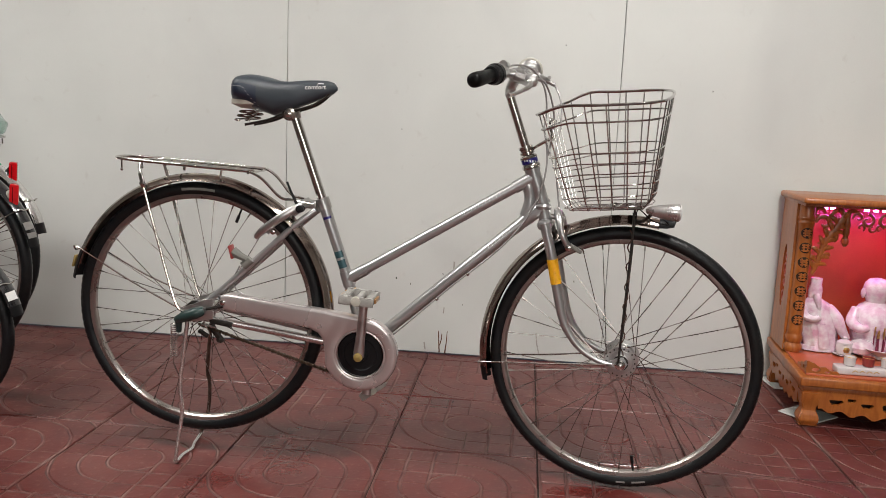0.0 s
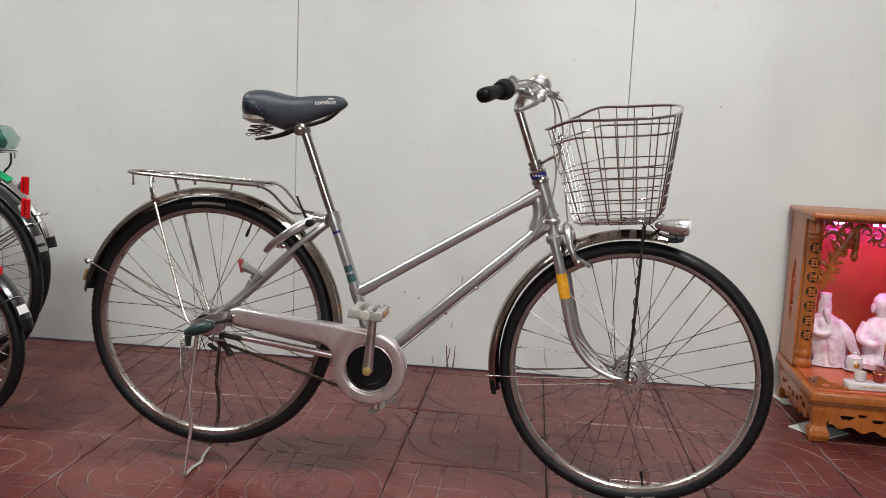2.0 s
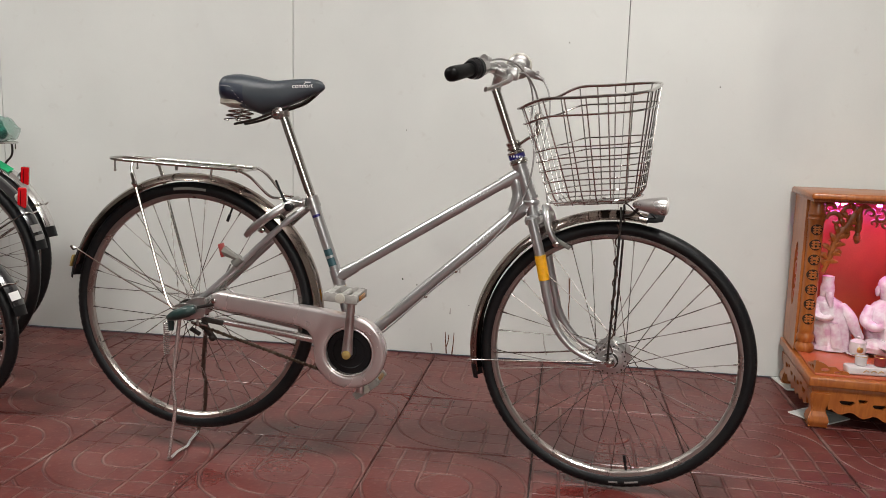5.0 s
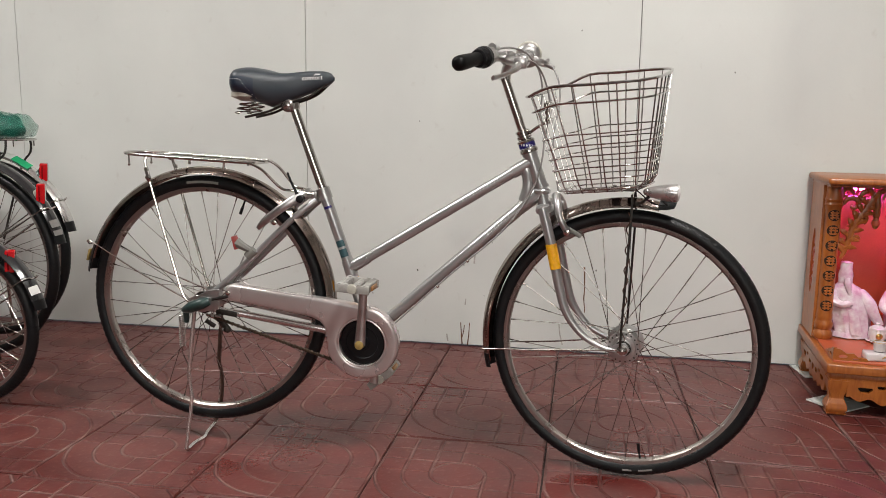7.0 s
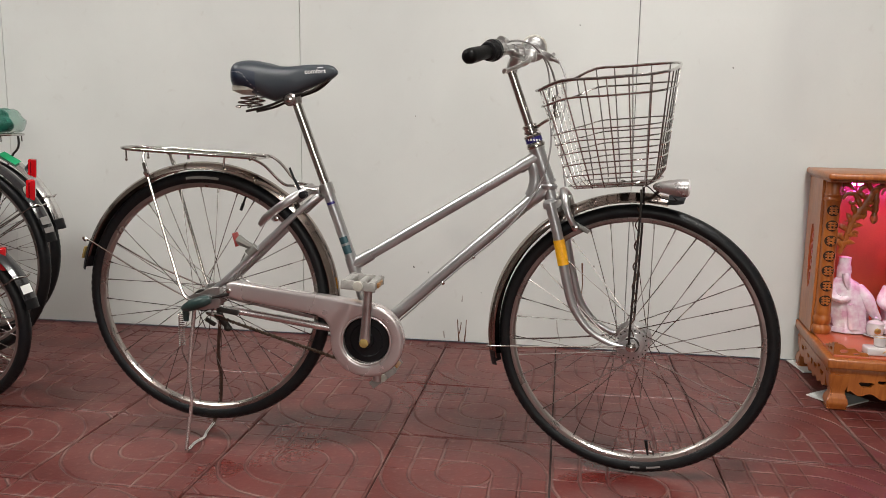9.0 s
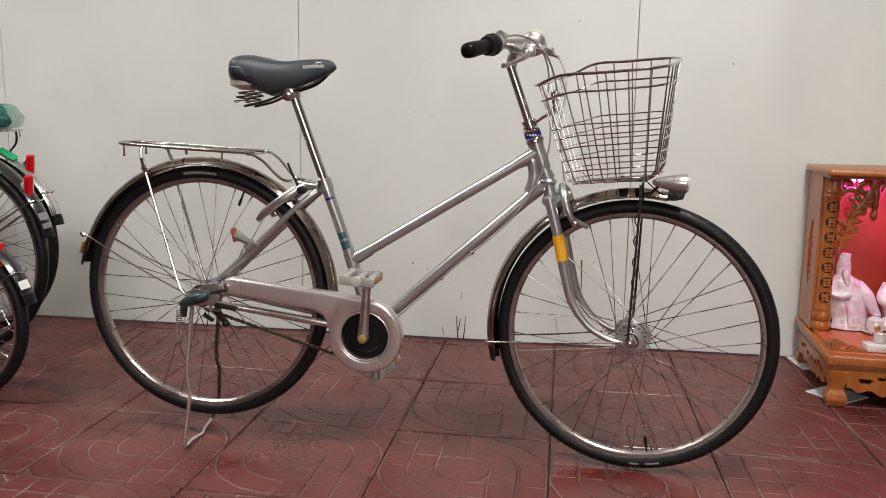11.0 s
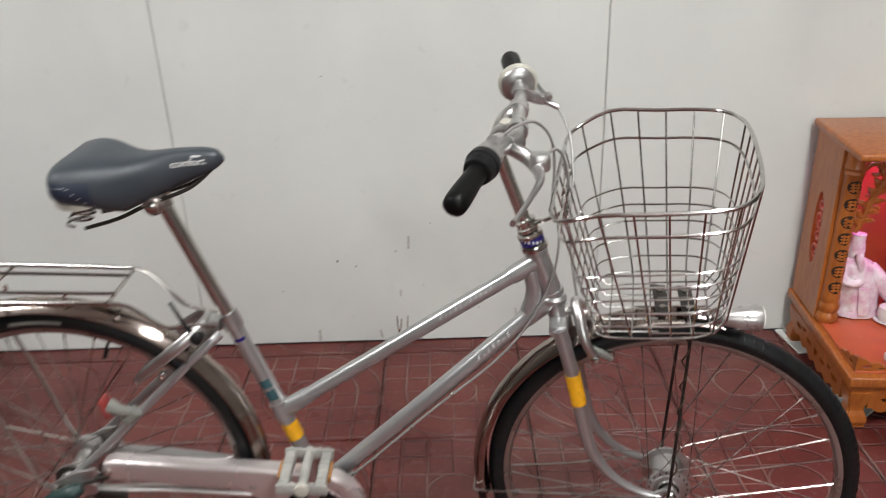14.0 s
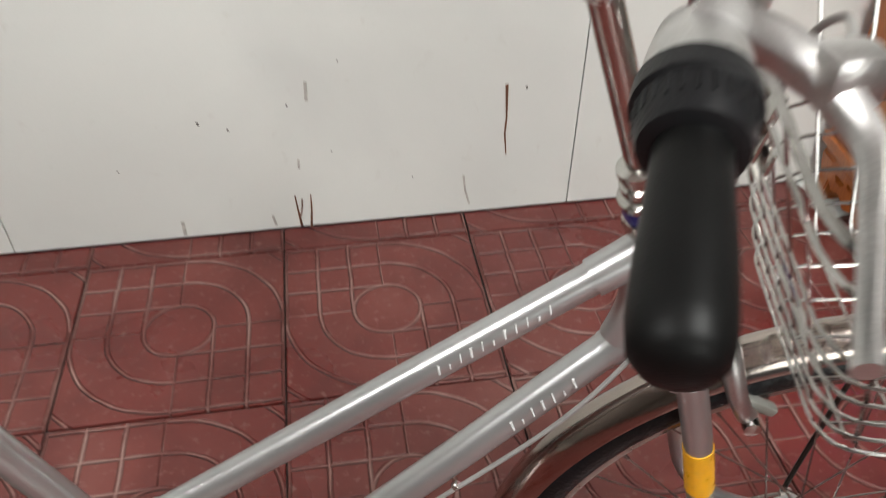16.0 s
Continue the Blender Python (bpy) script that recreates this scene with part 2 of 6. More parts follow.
def tile_material():
    """Dusty red cement tile with moulded rings in two opposite quarters and a small grid in the other two."""
    m = bpy.data.materials.new("red_cement_tile")
    m.use_nodes = True
    nt = m.node_tree
    N, L = nt.nodes, nt.links
    b = N["Principled BSDF"]
    tc = N.new("ShaderNodeTexCoord")

    def op(kind, a, c=None, d=None):
        n = N.new("ShaderNodeMath")
        n.operation = kind
        for i, v in enumerate((a, c, d)):
            if v is None:
                continue
            if isinstance(v, (int, float)):
                n.inputs[i].default_value = v
            else:
                L.new(v, n.inputs[i])
        return n.outputs[0]

    # slightly wandering groove lines
    wob = N.new("ShaderNodeTexNoise")
    wob.inputs["Scale"].default_value = 14
    L.new(tc.outputs["Object"], wob.inputs[0])
    sep = N.new("ShaderNodeSeparateXYZ")
    L.new(tc.outputs["Object"], sep.inputs[0])
    wv = op("MULTIPLY", op("SUBTRACT", wob.outputs[0], 0.5), 0.006)
    u, v = op("ADD", sep.outputs[0], wv), op("ADD", sep.outputs[1], wv)
    r = op("SQRT", op("ADD", op("MULTIPLY", u, u), op("MULTIPLY", v, v)))
    P = 0.071

    def comb(x):
        return op("ABSOLUTE", op("SUBTRACT", op("FLOORED_MODULO", op("ADD", x, P / 2), P), P / 2))

    ring = comb(r)
    grid = op("MINIMUM", comb(u), op("ADD", comb(v), 0.0008))
    same = op("GREATER_THAN", op("MULTIPLY", u, v), 0.0)
    d = op("ADD", op("MULTIPLY", same, ring), op("MULTIPLY", op("SUBTRACT", 1.0, same), grid))
    inside = op("LESS_THAN", r, P)
    d = op("ADD", d, op("MULTIPLY", inside, 0.05))
    d = op("MINIMUM", d, op("ABSOLUTE", op("SUBTRACT", r, P)))
    gr = N.new("ShaderNodeMapRange")
    gr.interpolation_type = "SMOOTHSTEP"
    gr.inputs[1].default_value, gr.inputs[2].default_value = 0.0012, 0.0062
    gr.inputs[3].default_value, gr.inputs[4].default_value = 1.0, 0.0
    L.new(d, gr.inputs[0])
    groove = gr.outputs[0]
    info = N.new("ShaderNodeObjectInfo")
    geo = N.new("ShaderNodeNewGeometry")
    n1 = N.new("ShaderNodeTexNoise")
    n1.inputs["Scale"].default_value, n1.inputs["Detail"].default_value = 3.2, 6
    n2 = N.new("ShaderNodeTexNoise")
    n2.inputs["Scale"].default_value, n2.inputs["Detail"].default_value = 60, 4
    n3 = N.new("ShaderNodeTexNoise")
    n3.inputs["Scale"].default_value, n3.inputs["Detail"].default_value = 1.1, 3
    for n in (n1, n2, n3):
        L.new(geo.outputs["Position"], n.inputs[0])

    def mixc(f, a, c):
        n = N.new("ShaderNodeMix")
        n.data_type = "RGBA"
        for i, x in ((0, f), (6, a), (7, c)):
            if isinstance(x, tuple):
                n.inputs[i].default_value = (*x, 1)
            elif isinstance(x, (int, float)):
                n.inputs[i].default_value = x
            else:
                L.new(x, n.inputs[i])
        return n.outputs[2]

    def rng(x, a, c, lo=0.0, hi=1.0):
        n = N.new("ShaderNodeMapRange")
        n.inputs[1].default_value, n.inputs[2].default_value, n.inputs[3].default_value, n.inputs[4].default_value = a, c, lo, hi
        L.new(x, n.inputs[0])
        return n.outputs[0]

    col = mixc(rng(n1.outputs[0], 0.32, 0.68), (0.088, 0.0130, 0.0102), (0.150, 0.038, 0.030))
    col = mixc(rng(info.outputs["Random"], 0, 1, 0, 0.35), col, (0.105, 0.025, 0.022))
    wet = rng(n3.outputs[0], 0.42, 0.58)
    col = mixc(op("MULTIPLY", op("SUBTRACT", 1.0, wet), 0.55), col, (0.125, 0.017, 0.014))
    # dust in most of the grooves
    n4 = N.new("ShaderNodeTexNoise")
    n4.inputs["Scale"].default_value, n4.inputs["Detail"].default_value = 7.5, 5
    L.new(geo.outputs["Position"], n4.inputs[0])
    dust = op("MULTIPLY", groove, rng(n1.outputs[0], 0.36, 0.62, 0.12, 0.80))
    dust = op("MULTIPLY", dust, rng(n4.outputs[0], 0.38, 0.60, 0.12, 0.9))
    film_ = op("MULTIPLY", rng(n4.outputs[0], 0.50, 0.72), rng(n3.outputs[0], 0.45, 0.62, 0.0, 0.30))
    col = mixc(rng(n4.outputs[0], 0.36, 0.56, 0.45, 0.0), col, (0.062, 0.0095, 0.0078))
    col = mixc(film_, col, (0.23, 0.105, 0.088))
    col = mixc(dust, col, (0.30, 0.195, 0.17))
    col = mixc(rng(n2.outputs[0], 0.58, 0.78, 0, 0.4), col, (0.28, 0.18, 0.155))
    L.new(col, b.inputs["Base Color"])
    ro = rng(n1.outputs[0], 0.3, 0.7, 0.20, 0.38)
    ro = op("ADD", ro, op("MULTIPLY", wet, 0.14))
    L.new(op("ADD", ro, op("MULTIPLY", groove, 0.2)), b.inputs["Roughness"])
    bu = N.new("ShaderNodeBump")
    bu.inputs["Distance"].default_value, bu.inputs["Strength"].default_value = 0.006, 1.0
    L.new(op("SUBTRACT", op("MULTIPLY", n2.outputs[0], 0.12), groove), bu.inputs["Height"])
    L.new(bu.outputs[0], b.inputs["Normal"])
    return m


M_TILE = tile_material()

# ---- building helpers ----
ORIGIN = {}


def thing(name, loc, label, category, group="", kind=""):
    ob = new(name)
    ob.empty_display_size = 0.1
    ob.location = loc
    ORIGIN[ob] = Vector(loc)
    return tagged(ob, label, category, group, kind)


def part(name, bm, material, parent=None, label="", m=None, smooth=True):
    """One mesh from a bmesh in world places, under a thing or a part."""
    if m is not None:
        bmesh.ops.transform(bm, matrix=m, verts=bm.verts)
    o = ORIGIN.get(parent, Vector((0, 0, 0)))
    bmesh.ops.translate(bm, vec=-o, verts=bm.verts)
    bmesh.ops.recalc_face_normals(bm, faces=bm.faces)
    me = bpy.data.meshes.new(name)
    bm.to_mesh(me)
    bm.free()
    me.materials.append(material)
    if smooth:
        me.shade_smooth()
        me.set_sharp_from_angle(angle=radians(38))
    ob = new(name, me)
    if parent is not None:
        ob.parent = parent
        ORIGIN[ob] = o
    if label:
        ob["label"] = label
    return ob


def join(*bms):
    out = bms[0]
    for b in bms[1:]:
        me = bpy.data.meshes.new("tmp")
        b.to_mesh(me)
        b.free()
        out.from_mesh(me)
        bpy.data.meshes.remove(me)
    return out


def smooth_path(pts, n=6, closed=False):
    """A Catmull-Rom line through the points."""
    P = [Vector(p) for p in pts]
    out, k = [], len(P)
    for i in range(k if closed else k - 1):
        if closed:
            a, b, c, d = P[i - 1], P[i], P[(i + 1) % k], P[(i + 2) % k]
        else:
            a, b, c, d = P[max(i - 1, 0)], P[i], P[i + 1], P[min(i + 2, k - 1)]
        for j in range(n):
            t = j / n
            out.append(0.5 * (2 * b + (c - a) * t + (2 * a - 5 * b + 4 * c - d) * t * t + (3 * b - a - 3 * c + d) * t ** 3))
    if not closed:
        out.append(P[-1])
    return out


def tube(pts, r, seg=10, closed=False, flat=1.0, cap=True):
    """A swept tube; r is one radius or one for each point; flat squeezes its second axis."""
    P = [Vector(p) for p in pts]
    k = len(P)
    R = r if isinstance(r, (list, tuple)) else [r] * k
    if len(R) != k:
        R = [R[min(len(R) - 1, int(i * (len(R) - 1) / (k - 1)))] + (R[min(len(R) - 1, int(i * (len(R) - 1) / (k - 1)) + 1)] - R[min(len(R) - 1, int(i * (len(R) - 1) / (k - 1)))]) * ((i * (len(R) - 1) / (k - 1)) % 1) for i in range(k)]
    bm = bmesh.new()
    rings, side = [], None
    for i, p in enumerate(P):
        if closed:
            t = (P[(i + 1) % k] - P[i - 1]).normalized()
        else:
            t = (P[min(i + 1, k - 1)] - P[max(i - 1, 0)]).normalized()
        if side is None:
            side = t.cross(Vector((0, 1, 0)) if abs(t.y) < 0.9 else Vector((0, 0, 1))).normalized()
        side = (side - t * side.dot(t)).normalized()
        up = t.cross(side)
        rings.append([bm.verts.new(p + R[i] * (math.cos(a) * side + flat * math.sin(a) * up)) for a in (2 * math.pi * j / seg for j in range(seg))])
    for i in range(k if closed else k - 1):
        a, b = rings[i], rings[(i + 1) % k]
        for j in range(seg):
            bm.faces.new((a[j], a[(j + 1) % seg], b[(j + 1) % seg], b[j]))
    if cap and not closed:
        bm.faces.new(rings[0]), bm.faces.new(rings[-1])
    return bm


def lathe(profile, centre, axis="z", seg=24, sx=1.0, sy=1.0):
    """A turned body: profile of (radius, height) about an axis."""
    bm = bmesh.new()
    rings = []
    for r, h in profile:
        rings.append([bm.verts.new((max(r, 1e-4) * math.cos(a) * sx, max(r, 1e-4) * math.sin(a) * sy, h)) for a in (2 * math.pi * j / seg for j in range(seg))])
    for a, b in zip(rings, rings[1:]):
        for j in range(seg):
            bm.faces.new((a[j], a[(j + 1) % seg], b[(j + 1) % seg], b[j]))
    bm.faces.new(rings[0]), bm.faces.new(rings[-1])
    turn = {"z": Matrix(), "y": Matrix.Rotation(radians(-90), 4, "X"), "x": Matrix.Rotation(radians(90), 4, "Y")}[axis] if isinstance(axis, str) else Vector(axis).to_track_quat("Z", "Y").to_matrix().to_4x4()
    bmesh.ops.transform(bm, matrix=Matrix.Translation(centre) @ turn, verts=bm.verts)
    return bm


def box(centre, size, bevel=0.003, m=None, seg=2):
    bm = bmesh.new()
    bmesh.ops.create_cube(bm, size=1)
    bmesh.ops.scale(bm, vec=size, verts=bm.verts)
    if bevel:
        bmesh.ops.bevel(bm, geom=bm.edges[:], offset=min(bevel, min(size) * 0.45), segments=seg, affect="EDGES", profile=0.5)
    bmesh.ops.transform(bm, matrix=Matrix.Translation(centre) @ (m or Matrix()), verts=bm.verts)
    return bm


def slab(outline, y0, y1, bevel=0.0, holes=()):
    """A plate cut to an outline in x and z, from y0 to y1, with holes through it."""
    bm = bmesh.new()
    loops = []
    for ol in (outline, *holes):
        vs = [bm.verts.new((x, y0, z)) for x, z in ol]
        loops.append([bm.edges.new((vs[i], vs[(i + 1) % len(vs)])) for i in range(len(vs))])
    bmesh.ops.triangle_fill(bm, use_beauty=True, use_dissolve=False, edges=[e for l in loops for e in l])
    geom = bmesh.ops.extrude_face_region(bm, geom=bm.faces[:])
    bmesh.ops.translate(bm, vec=(0, y1 - y0, 0), verts=[g for g in geom["geom"] if isinstance(g, bmesh.types.BMVert)])
    if bevel:
        bmesh.ops.recalc_face_normals(bm, faces=bm.faces)
        sharp = [e for e in bm.edges if e.is_manifold and e.calc_face_angle() > 1.2]
        bmesh.ops.bevel(bm, geom=sharp, offset=bevel, segments=3, affect="EDGES", profile=0.6)
    return bm


def arc(cx, cz, r, a0, a1, n, y):
    return [(cx + r * math.cos(radians(a0 + (a1 - a0) * i / n)), y, cz + r * math.sin(radians(a0 + (a1 - a0) * i / n))) for i in range(n + 1)]


def strip(path, width, thick, bulge=0.0, axis_y=True, n=6):
    """A mudguard: an arched section swept along a path in the x-z plane; path rows (x, y, z, ox, oz) with the outward way."""
    bm = bmesh.new()
    rings = []
    for x, y, z, ox, oz in path:
        ring = []
        for s, off in ((1, 0.0), (-1, -thick)):
            for j in range(n + 1):
                q = -1 + 2 * j / n
                q *= s
                h = bulge * (1 - q * q) + off
                ring.append(bm.verts.new((x + ox * h, y + q * width / 2, z + oz * h)))
        rings.append(ring)
    k = len(rings[0])
    for a, b in zip(rings, rings[1:]):
        for j in range(k):
            bm.faces.new((a[j], a[(j + 1) % k], b[(j + 1) % k], b[j]))
    bm.faces.new(rings[0]), bm.faces.new(rings[-1])
    return bm


# ---- the room ----
X0, X1, Y0, Y1, ZC = -3.6, 3.0, -3.0, 3.17, 3.0
tagged(part("ground", box((0, 0, -0.11), (400, 400, 0.1), 0), M_CONCRETE), "grey concrete ground outside the shop", "ground", kind="structure")
floor = tagged(part("floor", box(((X0 + X1) / 2, (Y0 + Y1) / 2, -0.033), (X1 - X0, Y1 - Y0, 0.05), 0), M_GROUT), "red patterned cement tile floor with dark joints", "floor", kind="structure")
wall_n = tagged(part("wall_north", box(((X0 + X1) / 2, Y1 + 0.112, ZC / 2), (X1 - X0 + 0.4, 0.2, ZC), 0), M_SEAM), "cream smooth panel wall with thin dark seams", "wall", kind="structure")
seams = [X0, -3.327, -2.04, -0.755, 0.543, 1.84, X1]
for a, b in zip(seams, seams[1:]):
    part("wall_panel", box(((a + b) / 2, Y1 + 0.006, ZC / 2 + 0.002), (b - a - 0.0024, 0.012, ZC - 0.004), 0.0012, seg=1), M_WALL, wall_n, smooth=False)
for nm, cx in (("wall_west", X0 - 0.1), ("wall_east", X1 + 0.1)):
    tagged(part(nm, box((cx, (Y0 + Y1) / 2, ZC / 2), (0.2, Y1 - Y0, ZC), 0), M_PLASTER), "plain grey plaster side wall", "wall", kind="structure")
# unseen front wall; its wide opening is assumed, for the added fill
front = [box(((X0 - 0.75) / 2, Y0 - 0.1, ZC / 2), (-0.75 - X0, 0.2, ZC), 0), box(((1.85 + X1) / 2, Y0 - 0.1, ZC / 2), (X1 - 1.85, 0.2, ZC), 0), box((0.55, Y0 - 0.1, 2.80), (2.6, 0.2, 0.4), 0)]
tagged(part("wall_south", join(*front), M_PLASTER), "unseen grey front wall with an assumed wide opening", "wall", kind="structure")
# unseen wall, added so upright metal does not mirror the bright horizon
tagged(part("horizon_blocker", box((0.5, -6.6, 2.0), (14.0, 0.2, 4.0), 0), M_PLASTER), "unseen plain grey wall added to block the bright horizon", "wall", kind="structure")
tagged(part("ceiling", box(((X0 + X1) / 2, (Y0 + Y1) / 2, ZC + 0.1), (X1 - X0 + 0.4, Y1 - Y0 + 0.4, 0.2), 0), M_CEIL), "plain white ceiling", "ceiling", kind="structure")
# bodies for the added overhead fill, out of view
for tx, ty in ((-2.1, 1.35), (0.9, 0.9)):
    tl = thing("added_ceiling_panel", (tx, ty, ZC), "white panel light added on the unseen ceiling", "ceiling light", "ceiling lights")
    lx_, ly_ = (0.30, 1.20) if tx > 0 else (1.20, 0.30)
    part("housing", box((tx, ty, ZC - 0.02), (lx_ + 0.06, ly_ + 0.06, 0.04), 0.006), M_WHITE, tl)
    part("diffuser", box((tx, ty, ZC - 0.046), (lx_, ly_, 0.012), 0.003), M_ADDEDPANEL, tl, "glowing white face of the added panel")

# drips, spots and scuffs on the wall
def mark(name, pts, w, material):
    bm = tube([(x, Y1 - 0.0005, z) for x, z in pts], w, 6, flat=1.0)
    for v in bm.verts:
        v.co.y = Y1 - 0.0008 + (v.co.y - Y1) * 0.12
    part(name, bm, material, wall_n)

mark("drip_stain", [(0.372, 0.345), (0.376, 0.26), (0.374, 0.22), (0.380, 0.163)], [0.0035, 0.002, 0.0022, 0.0014], M_STAIN)
mark("drip_stain", [(-0.113, 0.096), (-0.110, 0.05), (-0.106, 0.006)], [0.0018, 0.0022, 0.003], M_STAIN)
mark("drip_stain", [(-0.098, 0.085), (-0.100, 0.06), (-0.106, 0.035)], 0.0018, M_STAIN)
mark("drip_stain", [(-0.077, 0.096), (-0.079, 0.05), (-0.084, 0.003)], [0.0014, 0.002, 0.003], M_STAIN)
mark("drip_stain", [(-0.094, 0.195), (-0.096, 0.17)], 0.0025, M_SOFTGRIME)
mark("scuff", [(0.281, 0.113), (0.286, 0.07), (0.297, 0.027)], 0.0025, M_SOFTGRIME)
mark("scuff", [(-0.374, 0.05), (-0.375, 0.01)], 0.004, M_SOFTGRIME)
mark("scuff", [(-0.06, 0.385), (-0.062, 0.34)], 0.0035, M_SOFTGRIME)
mark("scuff", [(-0.17, 0.045), (-0.165, 0.015)], 0.003, M_SOFTGRIME)
for sx, sz, sw in ((-0.293, 0.303, 0.004), (-0.234, 0.283, 0.0032), (-0.104, 0.332, 0.003), (0.01, 0.427, 0.0022), (0.417, 0.333, 0.0035), (0.884, 1.088, 0.0028), (0.328, 1.241, 0.0025), (-0.29, 0.9, 0.002), (-0.02, 0.21, 0.002), (0.16, 0.12, 0.0022), (-0.48, 0.20, 0.0022)):
    mark("dark_spot", [(sx - sw * 0.6, sz), (sx + sw * 0.6, sz + sw * 0.3)], sw, M_GRIME)


# ---- bicycles ----
def spokes(cx, cy, cz, rim_r, fl, half, n, wheel, m, mat_):
    for i in range(n):
        side = 1 if i % 2 else -1
        a = 2 * math.pi * i / n + 0.05
        lead = (1 if (i // 2) % 2 else -1) * radians(62)
        p = Vector((cx + fl * math.cos(a + lead), cy + side * half, cz + fl * math.sin(a + lead)))
        q = Vector((cx + rim_r * math.cos(a), cy + side * 0.003, cz + rim_r * math.sin(a)))
        d = (q - p).normalized()
        part("spoke", join(tube([p, q], 0.00115, 5), tube([q - d * 0.014, q], 0.0021, 5)), mat_, wheel, m=m)


def wheel(cx, cy, cz, R, bike, m=None, n_spokes=36, hub="rear", rim_mat=None, valve=None, tw=0.0185, hub_mat=None):
    """Rim with its tyre, hub, spokes and valve."""
    rr = R - 0.034
    prof = [(-0.011, 0.008), (-0.0125, 0.002), (-0.011, -0.006), (-0.006, -0.010), (0.006, -0.010), (0.011, -0.006), (0.0125, 0.002), (0.011, 0.008)]
    bm = bmesh.new()
    seg = 96
    rings = [[bm.verts.new((cx + (rr + h) * math.cos(a), cy + w, cz + (rr + h) * math.sin(a))) for w, h in prof] for a in (2 * math.pi * i / seg for i in range(seg))]
    for i in range(seg):
        a, b = rings[i], rings[(i + 1) % seg]
        for j in range(len(prof)):
            bm.faces.new((a[j], a[(j + 1) % len(prof)], b[(j + 1) % len(prof)], b[j]))
    rim = part("wheel", bm, rim_mat or M_RIM, bike, "brushed aluminium wheel rim", m)
    bm = bmesh.new()
    k = 14
    rings = []
    turns = 336
    for i in range(turns):
        a = 2 * math.pi * i / turns
        ring = []
        for j in range(k):
            b = 2 * math.pi * j / k
            cut_ = 0.0011 if i % 3 == 0 and 0.3 < math.cos(b) < 0.95 else 0.0
            w, h = (tw - cut_) * math.sin(b), (tw * 0.98 - cut_) * math.cos(b)
            ring.append(bm.verts.new((cx + (R - tw + h) * math.cos(a), cy + w, cz + (R - tw + h) * math.sin(a))))
        rings.append(ring)
    for i in range(turns):
        a, b = rings[i], rings[(i + 1) % turns]
        for j in range(k):
            bm.faces.new((a[j], a[(j + 1) % k], b[(j + 1) % k], b[j]))
    part("tyre", bm, M_TYRE, rim, "black rubber tyre", m)
    if hub == "front":
        pr = [(0.008, -0.050), (0.013, -0.047), (0.013, -0.042), (0.021, -0.041), (0.022, -0.037), (0.030, -0.036), (0.031, -0.033), (0.040, -0.032), (0.041, -0.029), (0.028, -0.027), (0.026, -0.018), (0.029, -0.014), (0.029, 0.010), (0.033, 0.016), (0.035, 0.025), (0.046, 0.027), (0.046, 0.031), (0.034, 0.033), (0.02, 0.040), (0.008, 0.05)]
        fl, half = 0.037, 0.031
    else:
        pr = [(0.007, -0.055), (0.013, -0.05), (0.024, -0.036), (0.031, -0.035), (0.031, -0.032), (0.018, -0.028), (0.016, 0.0), (0.018, 0.028), (0.031, 0.032), (0.031, 0.035), (0.022, 0.037), (0.032, 0.042), (0.032, 0.056), (0.007, 0.06)]
        fl, half = 0.028, 0.033
    part("hub", lathe(pr, (cx, cy, cz), "y", 28), hub_mat or M_ALU, rim, "bright aluminium hub", m)
    if hub == "front":
        part("hub_ring", lathe([(0.014, -0.0412), (0.016, -0.0425), (0.0195, -0.0420), (0.020, -0.0405)], (cx, cy, cz), "y", 28), M_DARKSTEEL, rim, m=m)
        # dark discs laid on the flange, for the shade inside its spoke holes
        part("flange_hole_discs", join(*[lathe([(0.0005, -0.0006), (0.0022, -0.0006), (0.0022, 0.0006)], (cx + 0.0355 * math.cos(k * math.pi / 9), cy - 0.0326, cz + 0.0355 * math.sin(k * math.pi / 9)), "y", 8) for k in range(18)]), M_DARKSTEEL, rim, m=m)
    spokes(cx, cy, cz, rr - 0.008, fl, half, n_spokes, rim, m, M_SPOKE)
    if valve is not None:
        a = radians(valve)
        o, w = Vector((cx, cy, cz)), Vector((math.cos(a), 0, math.sin(a)))
        part("valve", join(tube([o + w * (rr - 0.006), o + w * (rr - 0.038)], 0.0028, 8), tube([o + w * (rr - 0.030), o + w * (rr - 0.050)], 0.0042, 8)), M_BLACK, rim, "black capped valve", m)
    return rim


def fender_path(cx, cy, cz, r, a0, a1, n=48, flare=0.0):
    rows = []
    for i in range(n + 1):
        a = radians(a0 + (a1 - a0) * i / n)
        rows.append((cx + r * math.cos(a), cy, cz + r * math.sin(a), math.cos(a), math.sin(a)))
    return rows


YB = 2.092
RW = 0.344
RH = Vector((-0.651, 2.072, 0.405))
HX, HY = 0.237, 2.100
FH = Vector((HX + 0.242, HY, 0.348))
STEER = Matrix.Translation((HX, HY, 0)) @ Matrix.Rotation(radians(-9), 4, "Z") @ Matrix.Translation((-HX, -HY, 0))

bike = thing("bicycle", (-0.1, YB, 0), "silver step-through city bicycle with wire basket on its rear stand", "bicycle")

# wheels
rw = wheel(*RH, RW, bike, hub="rear", valve=68)
fw = wheel(*FH, 0.3445, bike, STEER, hub="front", valve=-80)
